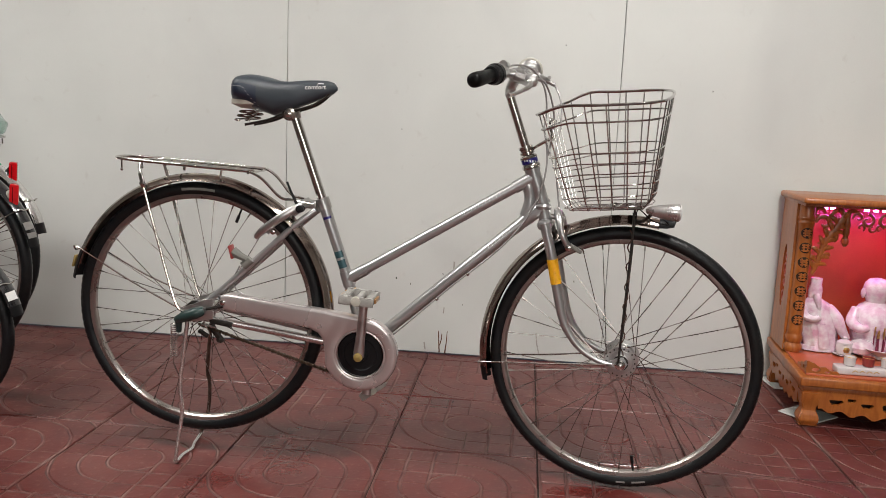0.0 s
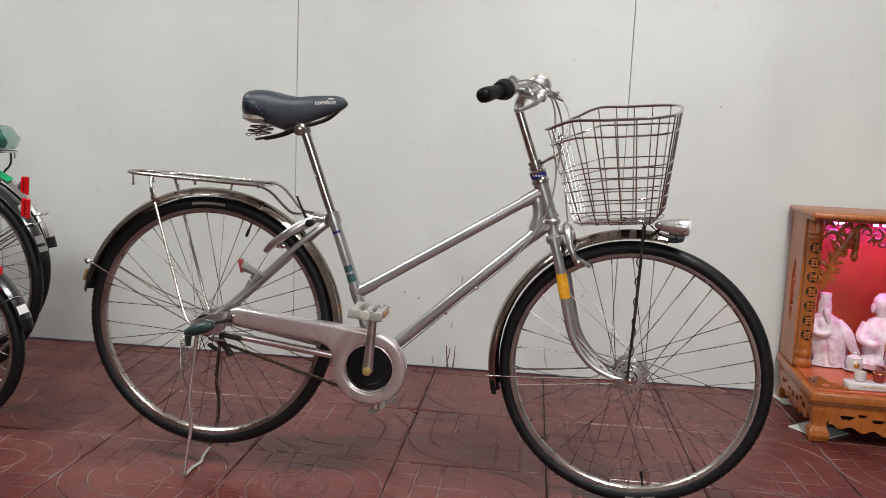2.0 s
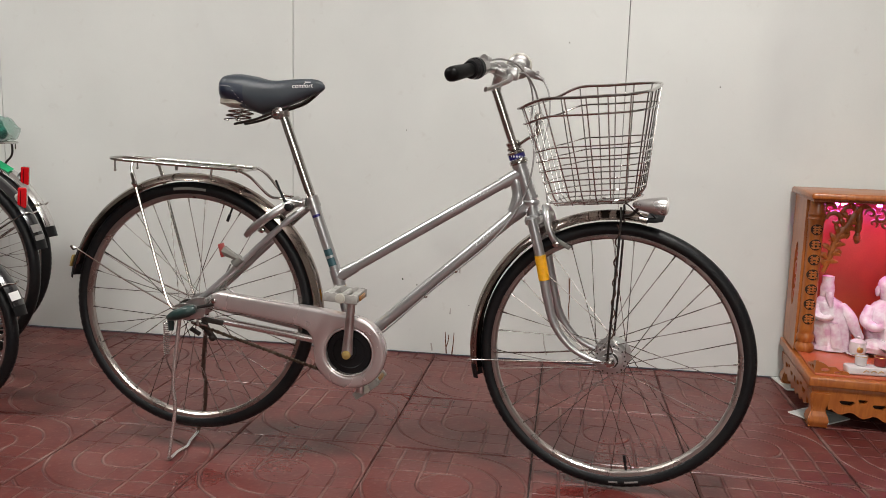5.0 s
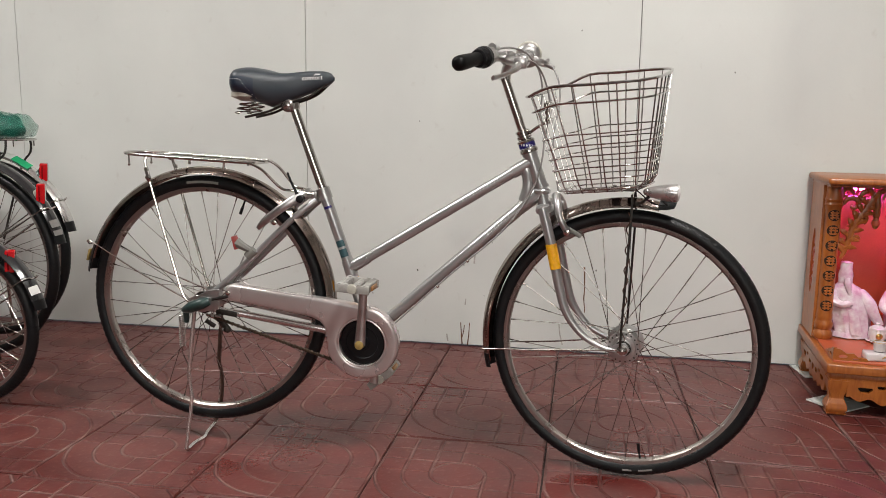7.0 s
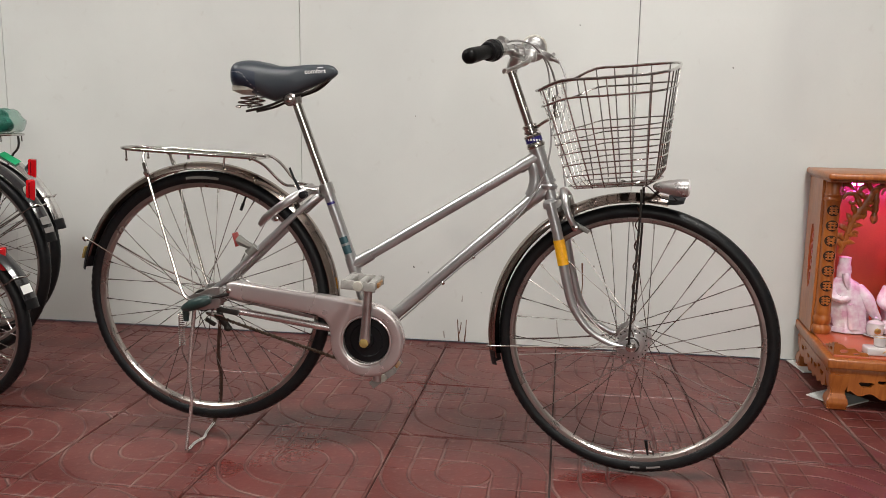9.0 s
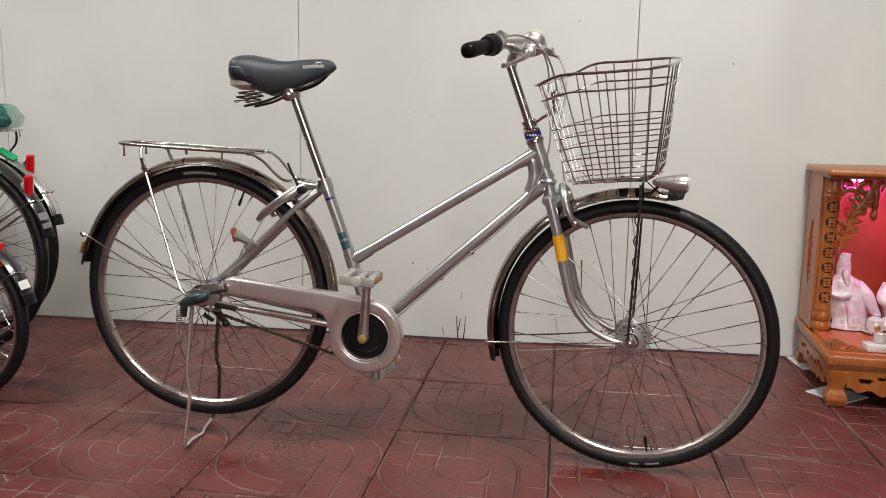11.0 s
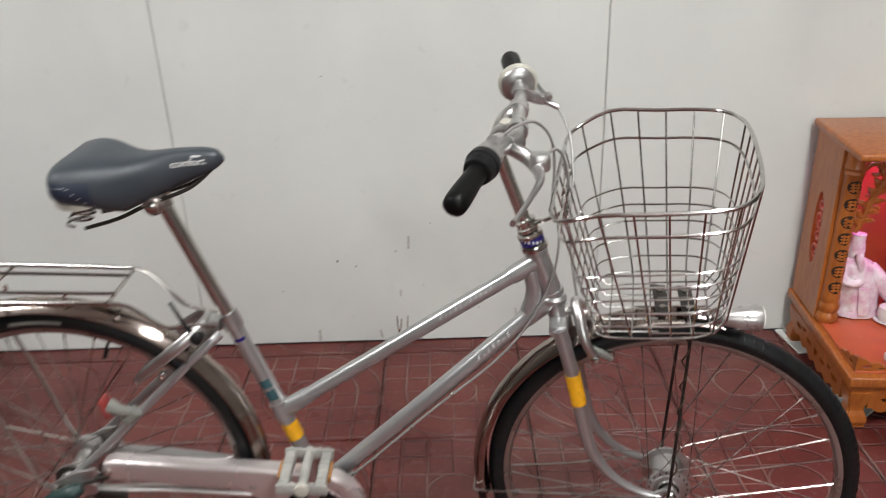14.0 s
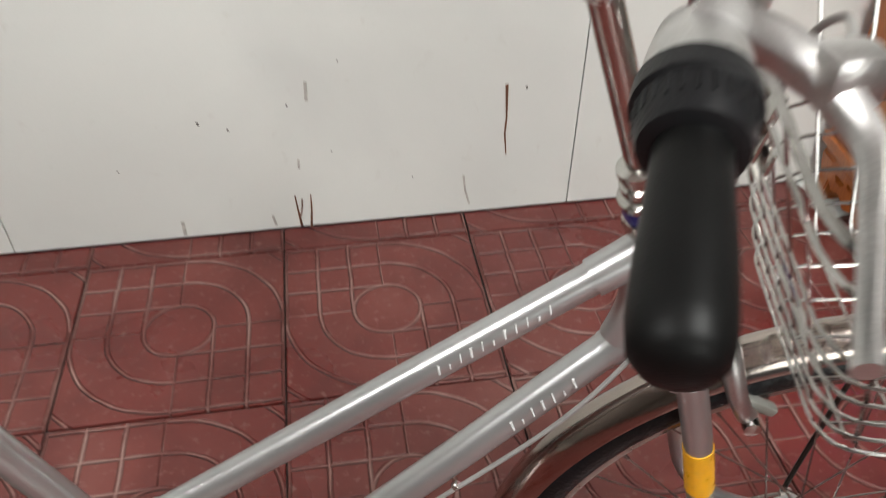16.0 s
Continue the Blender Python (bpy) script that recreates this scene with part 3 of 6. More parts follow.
# pale maker's marks on the tyre walls, as bars
for cx_, cy_, cz_, a0, a1, par, mm in ((FH.x, FH.y, FH.z, -81, -75, fw, STEER), (FH.x, FH.y, FH.z, -88, -84, fw, STEER), (RH.x, RH.y, RH.z, 82, 98, rw, None)):
    part("tyre_mark", tube(arc(cx_, cz_, RW - 0.0175, a0, a1, 8, cy_ - 0.0182), 0.0034 if par is rw else 0.0024, 6, flat=0.15), M_GREYP if par is rw else M_CABLE, par, "pale marking on the tyre wall", mm)

# frame
BB = Vector((-0.198, YB, 0.325))
ST_TOP, ST_J = Vector((-0.325, YB, 0.715)), Vector((-0.252, YB, 0.508))
head_top, head_bot = Vector((0.2185, HY, 0.827)), Vector((0.252, HY, 0.735))
frame_ob = part("frame", join(tube([ST_TOP, ST_J, BB], 0.0148, 16)), M_SILVER, bike, "silver painted steel frame")
part("head_tube", join(tube([head_top, head_bot], 0.0185, 18), tube([head_top, head_top.lerp(head_bot, 0.1)], 0.0205, 18), tube([head_bot.lerp(head_top, 0.08), head_bot], 0.021, 18)), M_SILVER, frame_ob)
tt_head = Vector((0.222, HY, 0.800))
part("top_tube", tube([tt_head, Vector((-0.246, YB, 0.512))], 0.0138, 16), M_SILVER, frame_ob)
dt = smooth_path([(0.247, HY, 0.724), (0.222, HY, 0.702), (0.180, HY, 0.664), (0.02, YB, 0.522), (-0.19, YB, 0.333)], 6)
part("down_tube", tube(dt, 0.0158, 16), M_SILVER, frame_ob)
# lugs
tdir = (Vector((-0.246, YB, 0.512)) - tt_head).normalized()
part("lug", join(tube([tt_head, tt_head + tdir * 0.052], [0.0175, 0.0162], 16), tube(smooth_path([(0.206, HY, 0.797), (0.214, HY, 0.778), (0.219, HY, 0.752), (0.218, HY, 0.728), (0.208, HY, 0.700)], 4), [0.0145, 0.0165, 0.0155, 0.0165, 0.0150], 12)), M_SILVER, frame_ob)
part("lug", join(tube([ST_J + (ST_TOP - ST_J) * 0.10, ST_J - (ST_J - BB) * -0.0 + (BB - ST_J) * 0.10], 0.0172, 16), tube([ST_J - tdir * 0.0, ST_J - tdir * 0.058], [0.0168, 0.0158], 16)), M_SILVER, frame_ob)
part("lug", tube([dt[0], dt[6], dt[10]], [0.0195, 0.0182, 0.0168], 16), M_SILVER, frame_ob)
part("bottom_bracket", lathe([(0.019, -0.036), (0.021, -0.034), (0.021, 0.034), (0.019, 0.036)], BB, "y", 20), M_SILVER, frame_ob)
for s in (-1, 1):
    part("seat_stay", tube(smooth_path([(-0.338, YB + s * 0.022, 0.690), (-0.40, YB + s * 0.040, 0.638), (-0.60, YB + s * 0.056, 0.452), (RH.x - 0.005, RH.y + s * 0.062, RH.z + 0.012)], 5), [0.0085, 0.0085, 0.008, 0.0065], 10), M_SILVER, frame_ob)
    part("chain_stay", tube(smooth_path([(BB.x - 0.015, YB + s * 0.022, BB.z + 0.002), (-0.32, YB + s * 0.040, 0.345), (-0.50, YB + s * 0.052, 0.372), (RH.x + 0.004, RH.y + s * 0.062, RH.z - 0.006)], 5), [0.0115, 0.0115, 0.0105, 0.008], 10), M_SILVGUARD if s < 0 else M_SILVER, frame_ob)
    part("dropout", slab([(RH.x - 0.02, RH.z - 0.018), (RH.x + 0.015, RH.z - 0.02), (RH.x + 0.05, RH.z - 0.008), (RH.x + 0.062, RH.z + 0.045), (RH.x + 0.03, RH.z + 0.04), (RH.x - 0.018, RH.z + 0.016)], RH.y + s * 0.064 - 0.003, RH.y + s * 0.064 + 0.003, 0.001), M_ALU, frame_ob)
# seat clamp with bolt
sdir = (ST_TOP - ST_J).normalized()
part("seat_clamp", join(tube([ST_TOP - sdir * 0.025, ST_TOP + sdir * 0.006], 0.0185, 16), box(ST_TOP + Vector((-0.027, 0, -0.012)), (0.026, 0.028, 0.022), 0.004), tube([ST_TOP + Vector((-0.034, -0.024, -0.012)), ST_TOP + Vector((-0.034, 0.024, -0.012))], 0.0062, 10)), M_ALU, frame_ob)
# stickers on the seat tube
tube_m = (ST_J - ST_TOP)
for f0, f1, mm_, lb in ((0.64, 0.72, M_TEAL, "small teal sticker"), (0.75, 0.85, M_TEAL, "small teal sticker"), (0.20, 0.23, M_BLUE, "small blue sticker")):
    bm = tube([ST_TOP + tube_m * f0, ST_TOP + tube_m * f1], 0.0152, 16, cap=False)
    bmesh.ops.delete(bm, geom=[v for v in bm.verts if v.co.y > YB - 0.0100], context="VERTS")
    part("sticker", bm, mm_, frame_ob, lb)
part("sticker", tube([ST_J + (BB - ST_J) * 0.14, ST_J + (BB - ST_J) * 0.34], 0.01525, 16, cap=False), M_YELLOW, frame_ob, "amber reflective band")
# maker's marks as plain bars, on the upper flank of the tubes
for a_, b_, f0, f1, count, rad in ((tt_head, Vector((-0.246, YB, 0.512)), 0.17, 0.36, 11, 0.0139), (Vector((0.222, HY, 0.702)), Vector((0.02, YB, 0.522)), 0.24, 0.50, 7, 0.0159)):
    dirv = (a_ - b_).normalized()
    perp = Vector((-dirv.z, 0, dirv.x))
    for i in range(count):
        p = a_.lerp(b_, f1 + (f0 - f1) * i / (count - 1))
        pts = [p + rad * (math.cos(t) * Vector((0, -1, 0)) + math.sin(t) * perp) + dirv * (0.0016 * k) for k, t in ((0, 0.05), (1, 0.33), (2, 0.60))]
        part("maker_mark", tube(pts[:2] if i % 4 == 1 else pts, 0.0010 if i % 3 else 0.0014, 5), M_PALE, frame_ob)
# chain stay bridge and cable along the down tube
part("cable", tube(smooth_path([(0.243, HY - 0.02, 0.93), (0.256, HY - 0.026, 0.84), (0.232, HY - 0.024, 0.735), (0.16, YB - 0.019, 0.628), (0.02, YB - 0.018, 0.502), (-0.12, YB - 0.014, 0.370), (-0.17, YB + 0.01, 0.325)], 7), 0.0024, 7), M_CABLE, bike, "grey brake cable")
for f in (0.35, 0.62):
    p = Vector((0.17, YB - 0.017, 0.636)).lerp(Vector((-0.12, YB - 0.015, 0.372)), f)
    part("cable_clip", lathe([(0.0035, -0.004), (0.005, -0.002), (0.005, 0.002), (0.0035, 0.004)], p, (0.74, 0, 0.67), 10), M_CHROME, bike)

# seat post and saddle
post_top = Vector((-0.404, YB, 0.934))
part("seat_post", tube([ST_TOP - sdir * 0.02, post_top], 0.0126, 18), M_CHROME, bike, "polished steel seat post")
saddle_bm = bmesh.new()
stations = []
NS, NK = 30, 28
for i in range(NS + 1):
    t = i / NS
    x = -0.558 + 0.267 * t
    hw = 0.016 + 0.083 * (1 - t) ** 0.55 * (1 / (1 + math.exp((t - 0.47) * 11))) ** 0.9 + 0.009 * (1 - t)
    if t < 0.16:
        hw *= math.sqrt(max(0.02, 1 - ((0.16 - t) / 0.16) ** 2))
    top = 1.0245 + 0.0115 * math.exp(-((t - 0.22) / 0.17) ** 2) - 0.006 * math.exp(-((t - 0.5) / 0.15) ** 2) + 0.001 * t
    bot = 0.966 - 0.036 * (t / 0.40) if t < 0.40 else 0.930 + 0.064 * (t - 0.40) / 0.60
    if t < 0.12:
        top -= 0.034 * ((0.12 - t) / 0.12) ** 2.6
        bot -= 0.004 * ((0.12 - t) / 0.12)
    if t > 0.86:
        k_ = (t - 0.86) / 0.14
        round_ = 1 - math.sqrt(max(0.0, 1 - k_ * k_))
        top -= 0.016 * round_
        bot += 0.007 * round_
        hw *= 1 - 0.78 * round_
    stations.append((x, hw, top, bot))
rings = []
for x, hw, top, bot in stations:
    ring = []
    mid = bot + 0.45 * (top - bot)
    for j in range(NK):
        a = 2 * math.pi * j / NK
        c, s_ = math.cos(a), math.sin(a)
        e = 0.62
        yy = hw * math.copysign(abs(c) ** e, c) * (0.92 if c > 0 else 1.12)
        zz = mid + (top - mid if s_ > 0 else mid - bot) * math.copysign(abs(s_) ** (0.62 if s_ > 0 else 0.8), s_)
        if s_ < 0:
            yy *= 1 - 0.12 * abs(s_)
        if s_ > 0.6 and hw > 0.05:
            zz -= 0.004 * (1 - abs(c) / 0.8) * min(1, (hw - 0.05) / 0.03)
        ring.append(saddle_bm.verts.new((x, YB + yy, zz)))
    rings.append(ring)
for a, b in zip(rings, rings[1:]):
    for j in range(NK):
        saddle_bm.faces.new((a[j], a[(j + 1) % NK], b[(j + 1) % NK], b[j]))
saddle_bm.faces.new(rings[0]), saddle_bm.faces.new(rings[-1])
SADDLE_TREE = BVHTree.FromBMesh(saddle_bm)
saddle = part("saddle", saddle_bm, M_SADDLE, bike, "padded blue-grey vinyl saddle")
saddle.data.materials.append(M_SADDLE_NAVY)
for poly in saddle.data.polygons:
    c_ = poly.center + ORIGIN[saddle]
    if c_.x < -0.476 - 0.25 * max(0.0, 0.985 - c_.z) * 0.4 and c_.z < 1.004:
        poly.material_index = 1
# cream base under the rear of the saddle, springs and rails
part("saddle_base", lathe([(0.0, -0.012), (0.030, -0.010), (0.052, 0.0), (0.052, 0.012), (0.0, 0.016)], (-0.512, YB, 0.957), "z", 24, 1.0, 1.78), M_CREAM, saddle, "cream plastic saddle base")
for s in (-1, 1):
    coil = [(-0.515 + 0.019 * math.cos(a) - 0.0010 * a, YB + s * 0.038 + 0.014 * math.sin(a), 0.944 - 0.0017 * a) for a in (i * 0.42 for i in range(42))]
    part("saddle_spring", tube(coil, 0.0023, 6), M_ROD, saddle, "dark coil spring")
    part("saddle_rail", tube(smooth_path([(-0.525, YB + s * 0.036, 0.905), (-0.47, YB + s * 0.030, 0.918), (-0.42, YB + s * 0.022, 0.938), (-0.35, YB + s * 0.016, 0.962), (-0.31, YB + s * 0.010, 0.992)], 5), 0.0034, 8), M_DARKSTEEL, saddle, "dark steel rail")
part("saddle_clamp", join(lathe([(0.012, -0.030), (0.017, -0.026), (0.017, 0.026), (0.012, 0.030)], (-0.412, YB, 0.936), "y", 16), tube([(-0.402, YB, 0.925), (-0.408, YB, 0.95)], 0.016, 12)), M_RIM, saddle, "cast saddle clamp")
part("clamp_nut", lathe([(0.0045, -0.036), (0.009, -0.034), (0.009, -0.028), (0.005, -0.026)], (-0.412, YB, 0.936), "y", 6), M_CHROME, saddle)


def onto_saddle(bm, lift=0.0006):
    for v in bm.verts:
        hit = SADDLE_TREE.ray_cast(Vector((v.co.x, YB - 0.3, v.co.z)), Vector((0, 1, 0)))
        if hit[0] is not None:
            v.co.y = hit[0].y - lift - 0.0004 * (v.co.y + 0.5)
        else:
            v.co.y = YB - 0.02


def saddle_text(text, size, x, z):
    cu = bpy.data.curves.new("lettering", "FONT")
    cu.body, cu.size = text, size
    tmp = bpy.data.objects.new("lettering", cu)
    me = bpy.data.meshes.new_from_object(tmp)
    bpy.data.objects.remove(tmp)
    bm = bmesh.new()
    bm.from_mesh(me)
    bpy.data.meshes.remove(me)
    bmesh.ops.subdivide_edges(bm, edges=[e for e in bm.edges if e.calc_length() > 0.004], cuts=1)
    for v in bm.verts:
        v.co = Vector((x + v.co.x * math.cos(0.05) , 0, z + v.co.y + v.co.x * 0.05))
    onto_saddle(bm)
    part("lettering", bm, M_WHITE, saddle, "white lettering reading comfort", smooth=False)


saddle_text("comfort", 0.0165, -0.371, 1.0005)
bm = box((0, 0, 0), (0.015, 0.0004, 0.0028), 0, Matrix())
bmesh.ops.translate(bm, vec=(-0.331, 0, 1.0165), verts=bm.verts)
onto_saddle(bm)
part("lettering_bar", bm, M_PALE, saddle)
# stitched seam
for i in range(15):
    t = i / 14
    sx = -0.562 + 0.084 * t
    sz = 1.004 - 0.004 * math.sin(t * 3) - 0.050 * max(0, t - 0.62) / 0.38
    bm = tube([(sx, 0, sz), (sx + 0.0035, 0, sz - 0.0005)], 0.0007, 5)
    onto_saddle(bm, 0.0003)
    part("stitch", bm, M_PALE, saddle)
# fork, headset, stem
fork = part("fork", join(tube([Vector((0.252, HY, 0.735)), Vector((0.2625, HY, 0.690))], 0.0165, 16), box((0.264, HY, 0.684), (0.034, 0.098, 0.026), 0.010), lathe([(0.021, -0.006), (0.023, -0.003), (0.023, 0.003), (0.019, 0.008)], (0.2535, HY, 0.727), "z", 20)), M_SILVER, bike, "silver fork crown", STEER)
blade = {}
for s in (-1, 1):
    pts = smooth_path([(0.266, HY + s * 0.044, 0.690), (0.291, HY + s * 0.045, 0.60), (0.314, HY + s * 0.046, 0.50), (0.335, HY + s * 0.048, 0.432), (0.374, HY + s * 0.050, 0.380), (0.422, HY + s * 0.052, 0.352), (0.463, HY + s * 0.053, 0.342)], 5)
    blade[s] = pts
    part("fork_blade", tube(pts, [0.0135, 0.0132, 0.0125, 0.0110, 0.0090, 0.0072, 0.0070], 14), M_SILVER, fork, m=STEER)
    part("fork_end", slab([(x - 0.015, z + 0.005) for x, z in ((0.466, 0.322), (0.500, 0.325), (0.512, 0.345), (0.500, 0.362), (0.478, 0.356), (0.462, 0.345))], HY + s * 0.053 - 0.003, HY + s * 0.053 + 0.003, 0.001), M_SILVER, fork, m=STEER)
    part("axle_nut", lathe([(0.004, -0.014), (0.0085, -0.011), (0.0095, -0.002), (0.013, 0.0), (0.013, 0.003)] if s < 0 else [(0.013, -0.003), (0.013, 0.0), (0.0095, 0.002), (0.0085, 0.011), (0.004, 0.014)], (FH.x, HY + s * 0.060, FH.z), "y", 12), M_CHROME, fork, m=STEER)
part("amber_band", tube([blade[-1][5], blade[-1][6], blade[-1][7], blade[-1][8]], 0.0141, 16), M_YELLOW, fork, "amber reflective tape", STEER)
ax = (head_top - head_bot).normalized()
hs = head_top
part("headset", join(*[lathe(pr, hs + ax * d, ax, 22) for d, pr in ((-0.002, [(0.017, -0.003), (0.0235, 0.0), (0.0240, 0.006), (0.0215, 0.011), (0.018, 0.012)]), (0.024, [(0.016, -0.002), (0.0225, 0.0), (0.0228, 0.005), (0.0195, 0.008), (0.016, 0.009)]), (0.034, [(0.014, 0.0), (0.0190, 0.001), (0.0190, 0.007), (0.0165, 0.009), (0.0165, 0.014), (0.0185, 0.016), (0.0185, 0.021), (0.0125, 0.024)]))]), M_CHROME, bike, "chromed headset")
ring_b = part("blue_ring", lathe([(0.018, 0.0), (0.0214, 0.001), (0.0214, 0.0125), (0.018, 0.0135)], hs + ax * 0.0105, ax, 22), M_BLUE, bike, "blue headset ring with pale bars")
for k_, w_ in ((-0.62, 0.0028), (-0.30, 0.0038), (0.05, 0.0030), (0.38, 0.0040), (0.70, 0.0026)):
    part("pale_bar", box((0, 0, 0), (w_, 0.0008, 0.0052), 0, Matrix()), M_PALE, ring_b, m=Matrix.Translation(hs + ax * 0.0173 + Vector((0.0216 * math.sin(k_), -0.0216 * math.cos(k_), 0))) @ Matrix.Rotation(-radians(20), 4, "Y") @ Matrix.Rotation(k_, 4, "Z"), smooth=False)
quill_top = Vector((0.152, HY - 0.002, 1.010))
part("stem", tube([hs + ax * 0.03, quill_top], 0.0113, 18), M_CHROME, bike, "polished quill stem")
stem_arm = join(
    tube(smooth_path([(0.153, HY, 1.004), (0.155, HY, 1.028), (0.166, HY - 0.025, 1.046), (0.183, HY - 0.045, 1.050)], 5), [0.0135, 0.0125, 0.0115, 0.0155], 12),
    tube(smooth_path([(0.153, HY, 1.004), (0.157, HY + 0.006, 1.030), (0.172, HY + 0.034, 1.050), (0.192, HY + 0.044, 1.056)], 5), [0.0135, 0.0125, 0.0115, 0.0155], 12),
    tube([(0.181, HY - 0.062, 1.049), (0.184, HY - 0.036, 1.051)], 0.0172, 16), tube([(0.191, HY + 0.034, 1.055), (0.194, HY + 0.058, 1.057)], 0.0172, 16))
part("handlebar_clamp", stem_arm, M_ALU, bike, "cast aluminium bar clamp")
part("clamp_cap", lathe([(0.004, 0.0), (0.0095, 0.001), (0.0088, 0.003), (0.002, 0.004)], (0.165, HY - 0.040, 1.060), (-0.2, -0.2, 0.95), 16), M_CREAM, bike)
bar_pts = smooth_path([(0.098, 1.848, 1.036), (0.130, 1.918, 1.048), (0.165, 1.985, 1.052), (0.184, 2.045, 1.051), (0.192, 2.135, 1.056), (0.201, 2.20, 1.070), (0.200, 2.26, 1.082), (0.197, 2.31, 1.090)], 5)
part("handlebar", tube(bar_pts, 0.0115, 14), M_ALU, bike, "brushed aluminium handlebar")
g0 = Vector((0.1165, 1.892, 1.0425))
gn = (Vector((0.0775, 1.799, 1.023)) - g0)
part("grip", tube([g0 + gn * f for f in (0.0, 0.12, 0.3, 0.6, 0.85, 0.95, 1.0, 1.02)], [0.0155, 0.0148, 0.0152, 0.0168, 0.0172, 0.0160, 0.0120, 0.0055], 18), M_GRIP, bike, "black rubber grip")
part("twist_shifter", tube([g0 - gn * 0.22, g0 - gn * 0.21, g0 - gn * 0.10, g0 - gn * 0.085, g0 + gn * 0.02, g0 + gn * 0.10, g0 + gn * 0.115], [0.020, 0.0245, 0.0250, 0.0228, 0.0224, 0.0205, 0.0160], 24), M_BLACK, bike, "black twist shifter collar")
gx = gn.normalized()
gu = gx.cross(Vector((0, 0, 1))).normalized()
gv = gx.cross(gu)
for i in range(26):
    a = 2 * math.pi * i / 26
    off = math.cos(a) * gu + math.sin(a) * gv
    part("shifter_rib", tube([g0 - gn * 0.075 + off * 0.0227, g0 + gn * 0.015 + off * 0.0223], 0.0009, 5), M_BLACK, bike)
part("shifter_housing", tube([g0 - gn * 0.60, g0 - gn * 0.54, g0 - gn * 0.38, g0 - gn * 0.225], [0.013, 0.0180, 0.0212, 0.0222], 20), M_ALU, bike, "silver shifter housing")
fe, fi = Vector((0.195, 2.362, 1.099)), Vector((0.199, 2.262, 1.083))
part("grip", tube([fi.lerp(fe, f) for f in (0.0, 0.1, 0.5, 0.85, 0.97, 1.0)], [0.0165, 0.016, 0.0175, 0.0180, 0.0140, 0.006], 18), M_GRIP, bike, "black rubber grip")
bd = (fe - fi).normalized()
part("bell", lathe([(0.012, -0.014), (0.024, -0.013), (0.030, -0.008), (0.032, 0.0), (0.030, 0.006), (0.022, 0.014), (0.012, 0.017)], Vector((0.2, 2.243, 1.079)), bd, 28), M_ALU, bike, "silver ring bell")
part("bell_ring", lathe([(0.0310, -0.007), (0.0345, -0.004), (0.0348, 0.002), (0.0315, 0.006)], Vector((0.2, 2.243, 1.079)), bd, 28), M_CREAM, bike)
# brake levers
lev = smooth_path([(0.168, 1.968, 1.046), (0.192, 1.945, 1.036), (0.202, 1.905, 1.022), (0.186, 1.868, 1.009), (0.166, 1.830, 0.998), (0.156, 1.812, 0.994)], 5)
part("brake_lever", join(tube(lev, [0.0110, 0.0120, 0.0085, 0.0060, 0.0055, 0.0065], 10, flat=0.7), tube([(0.163, 1.975, 1.049), (0.176, 1.990, 1.051)], 0.0165, 14), box((0.205, 1.935, 1.036), (0.030, 0.026, 0.030), 0.008)), M_ALU, bike, "cast aluminium brake lever")
lev2 = smooth_path([(0.203, 2.205, 1.070), (0.235, 2.213, 1.056), (0.252, 2.235, 1.050), (0.245, 2.29, 1.055), (0.236, 2.335, 1.062)], 5)
part("brake_lever", join(tube(lev2, [0.0105, 0.0100, 0.0075, 0.0055, 0.0058], 10, flat=0.7), tube([(0.201, 2.192, 1.068), (0.201, 2.212, 1.072)], 0.0155, 14), tube([(0.245, 2.216, 1.052), (0.268, 2.210, 1.041)], 0.0052, 10), tube([(0.252, 2.205, 1.060), (0.252, 2.222, 1.062)], 0.005, 8)), M_ALU, bike, "cast aluminium brake lever")
part("cable", tube(smooth_path([(0.268, 2.210, 1.041), (0.285, 2.190, 1.000), (0.288, 2.150, 0.94), (0.278, 2.110, 0.86), (0.290, HY + 0.01, 0.76), (0.300, HY, 0.70)], 7), 0.0024, 7), M_CABLE, bike, "grey brake cable")
part("cable", tube(smooth_path([(0.150, 1.955, 1.068), (0.176, 1.990, 1.074), (0.208, 2.035, 1.066), (0.236, 2.072, 1.032), (0.247, 2.088, 0.985), (0.244, HY - 0.018, 0.925)], 7), 0.0024, 7), M_CABLE, bike, "grey gear cable")
part("cable", tube(smooth_path([(0.208, 1.940, 1.040), (0.234, 1.985, 1.038), (0.256, 2.04, 1.000), (0.268, 2.07, 0.94), (0.258, 2.078, 0.86)], 7), 0.0024, 7), M_CABLE, bike, "grey brake cable")
part("shifter_outlet", tube(smooth_path([(0.138, 1.930, 1.068), (0.150, 1.955, 1.070)], 3), [0.012, 0.006], 10), M_ALU, bike)

# front brake caliper
part("front_brake", join(tube(smooth_path([(0.292, HY - 0.004, 0.720), (0.300, HY - 0.026, 0.702), (0.309, HY - 0.040, 0.672), (0.320, HY - 0.042, 0.648), (0.330, HY - 0.036, 0.632)], 4), [0.010, 0.0105, 0.009, 0.0085, 0.009], 12), tube(smooth_path([(0.292, HY + 0.004, 0.720), (0.300, HY + 0.026, 0.702), (0.309, HY + 0.040, 0.672), (0.320, HY + 0.042, 0.648), (0.330, HY + 0.036, 0.632)], 4), [0.010, 0.0105, 0.009, 0.0085, 0.009], 12), tube([(0.272, HY, 0.705), (0.312, HY, 0.700)], 0.007, 10)), M_ALU, bike, "aluminium caliper brake", STEER)
part("brake_bolt", lathe([(0.003, -0.008), (0.008, -0.006), (0.008, 0.004), (0.005, 0.006)], (0.330, HY - 0.046, 0.632), "y", 10), M_CHROME, bike, m=STEER)
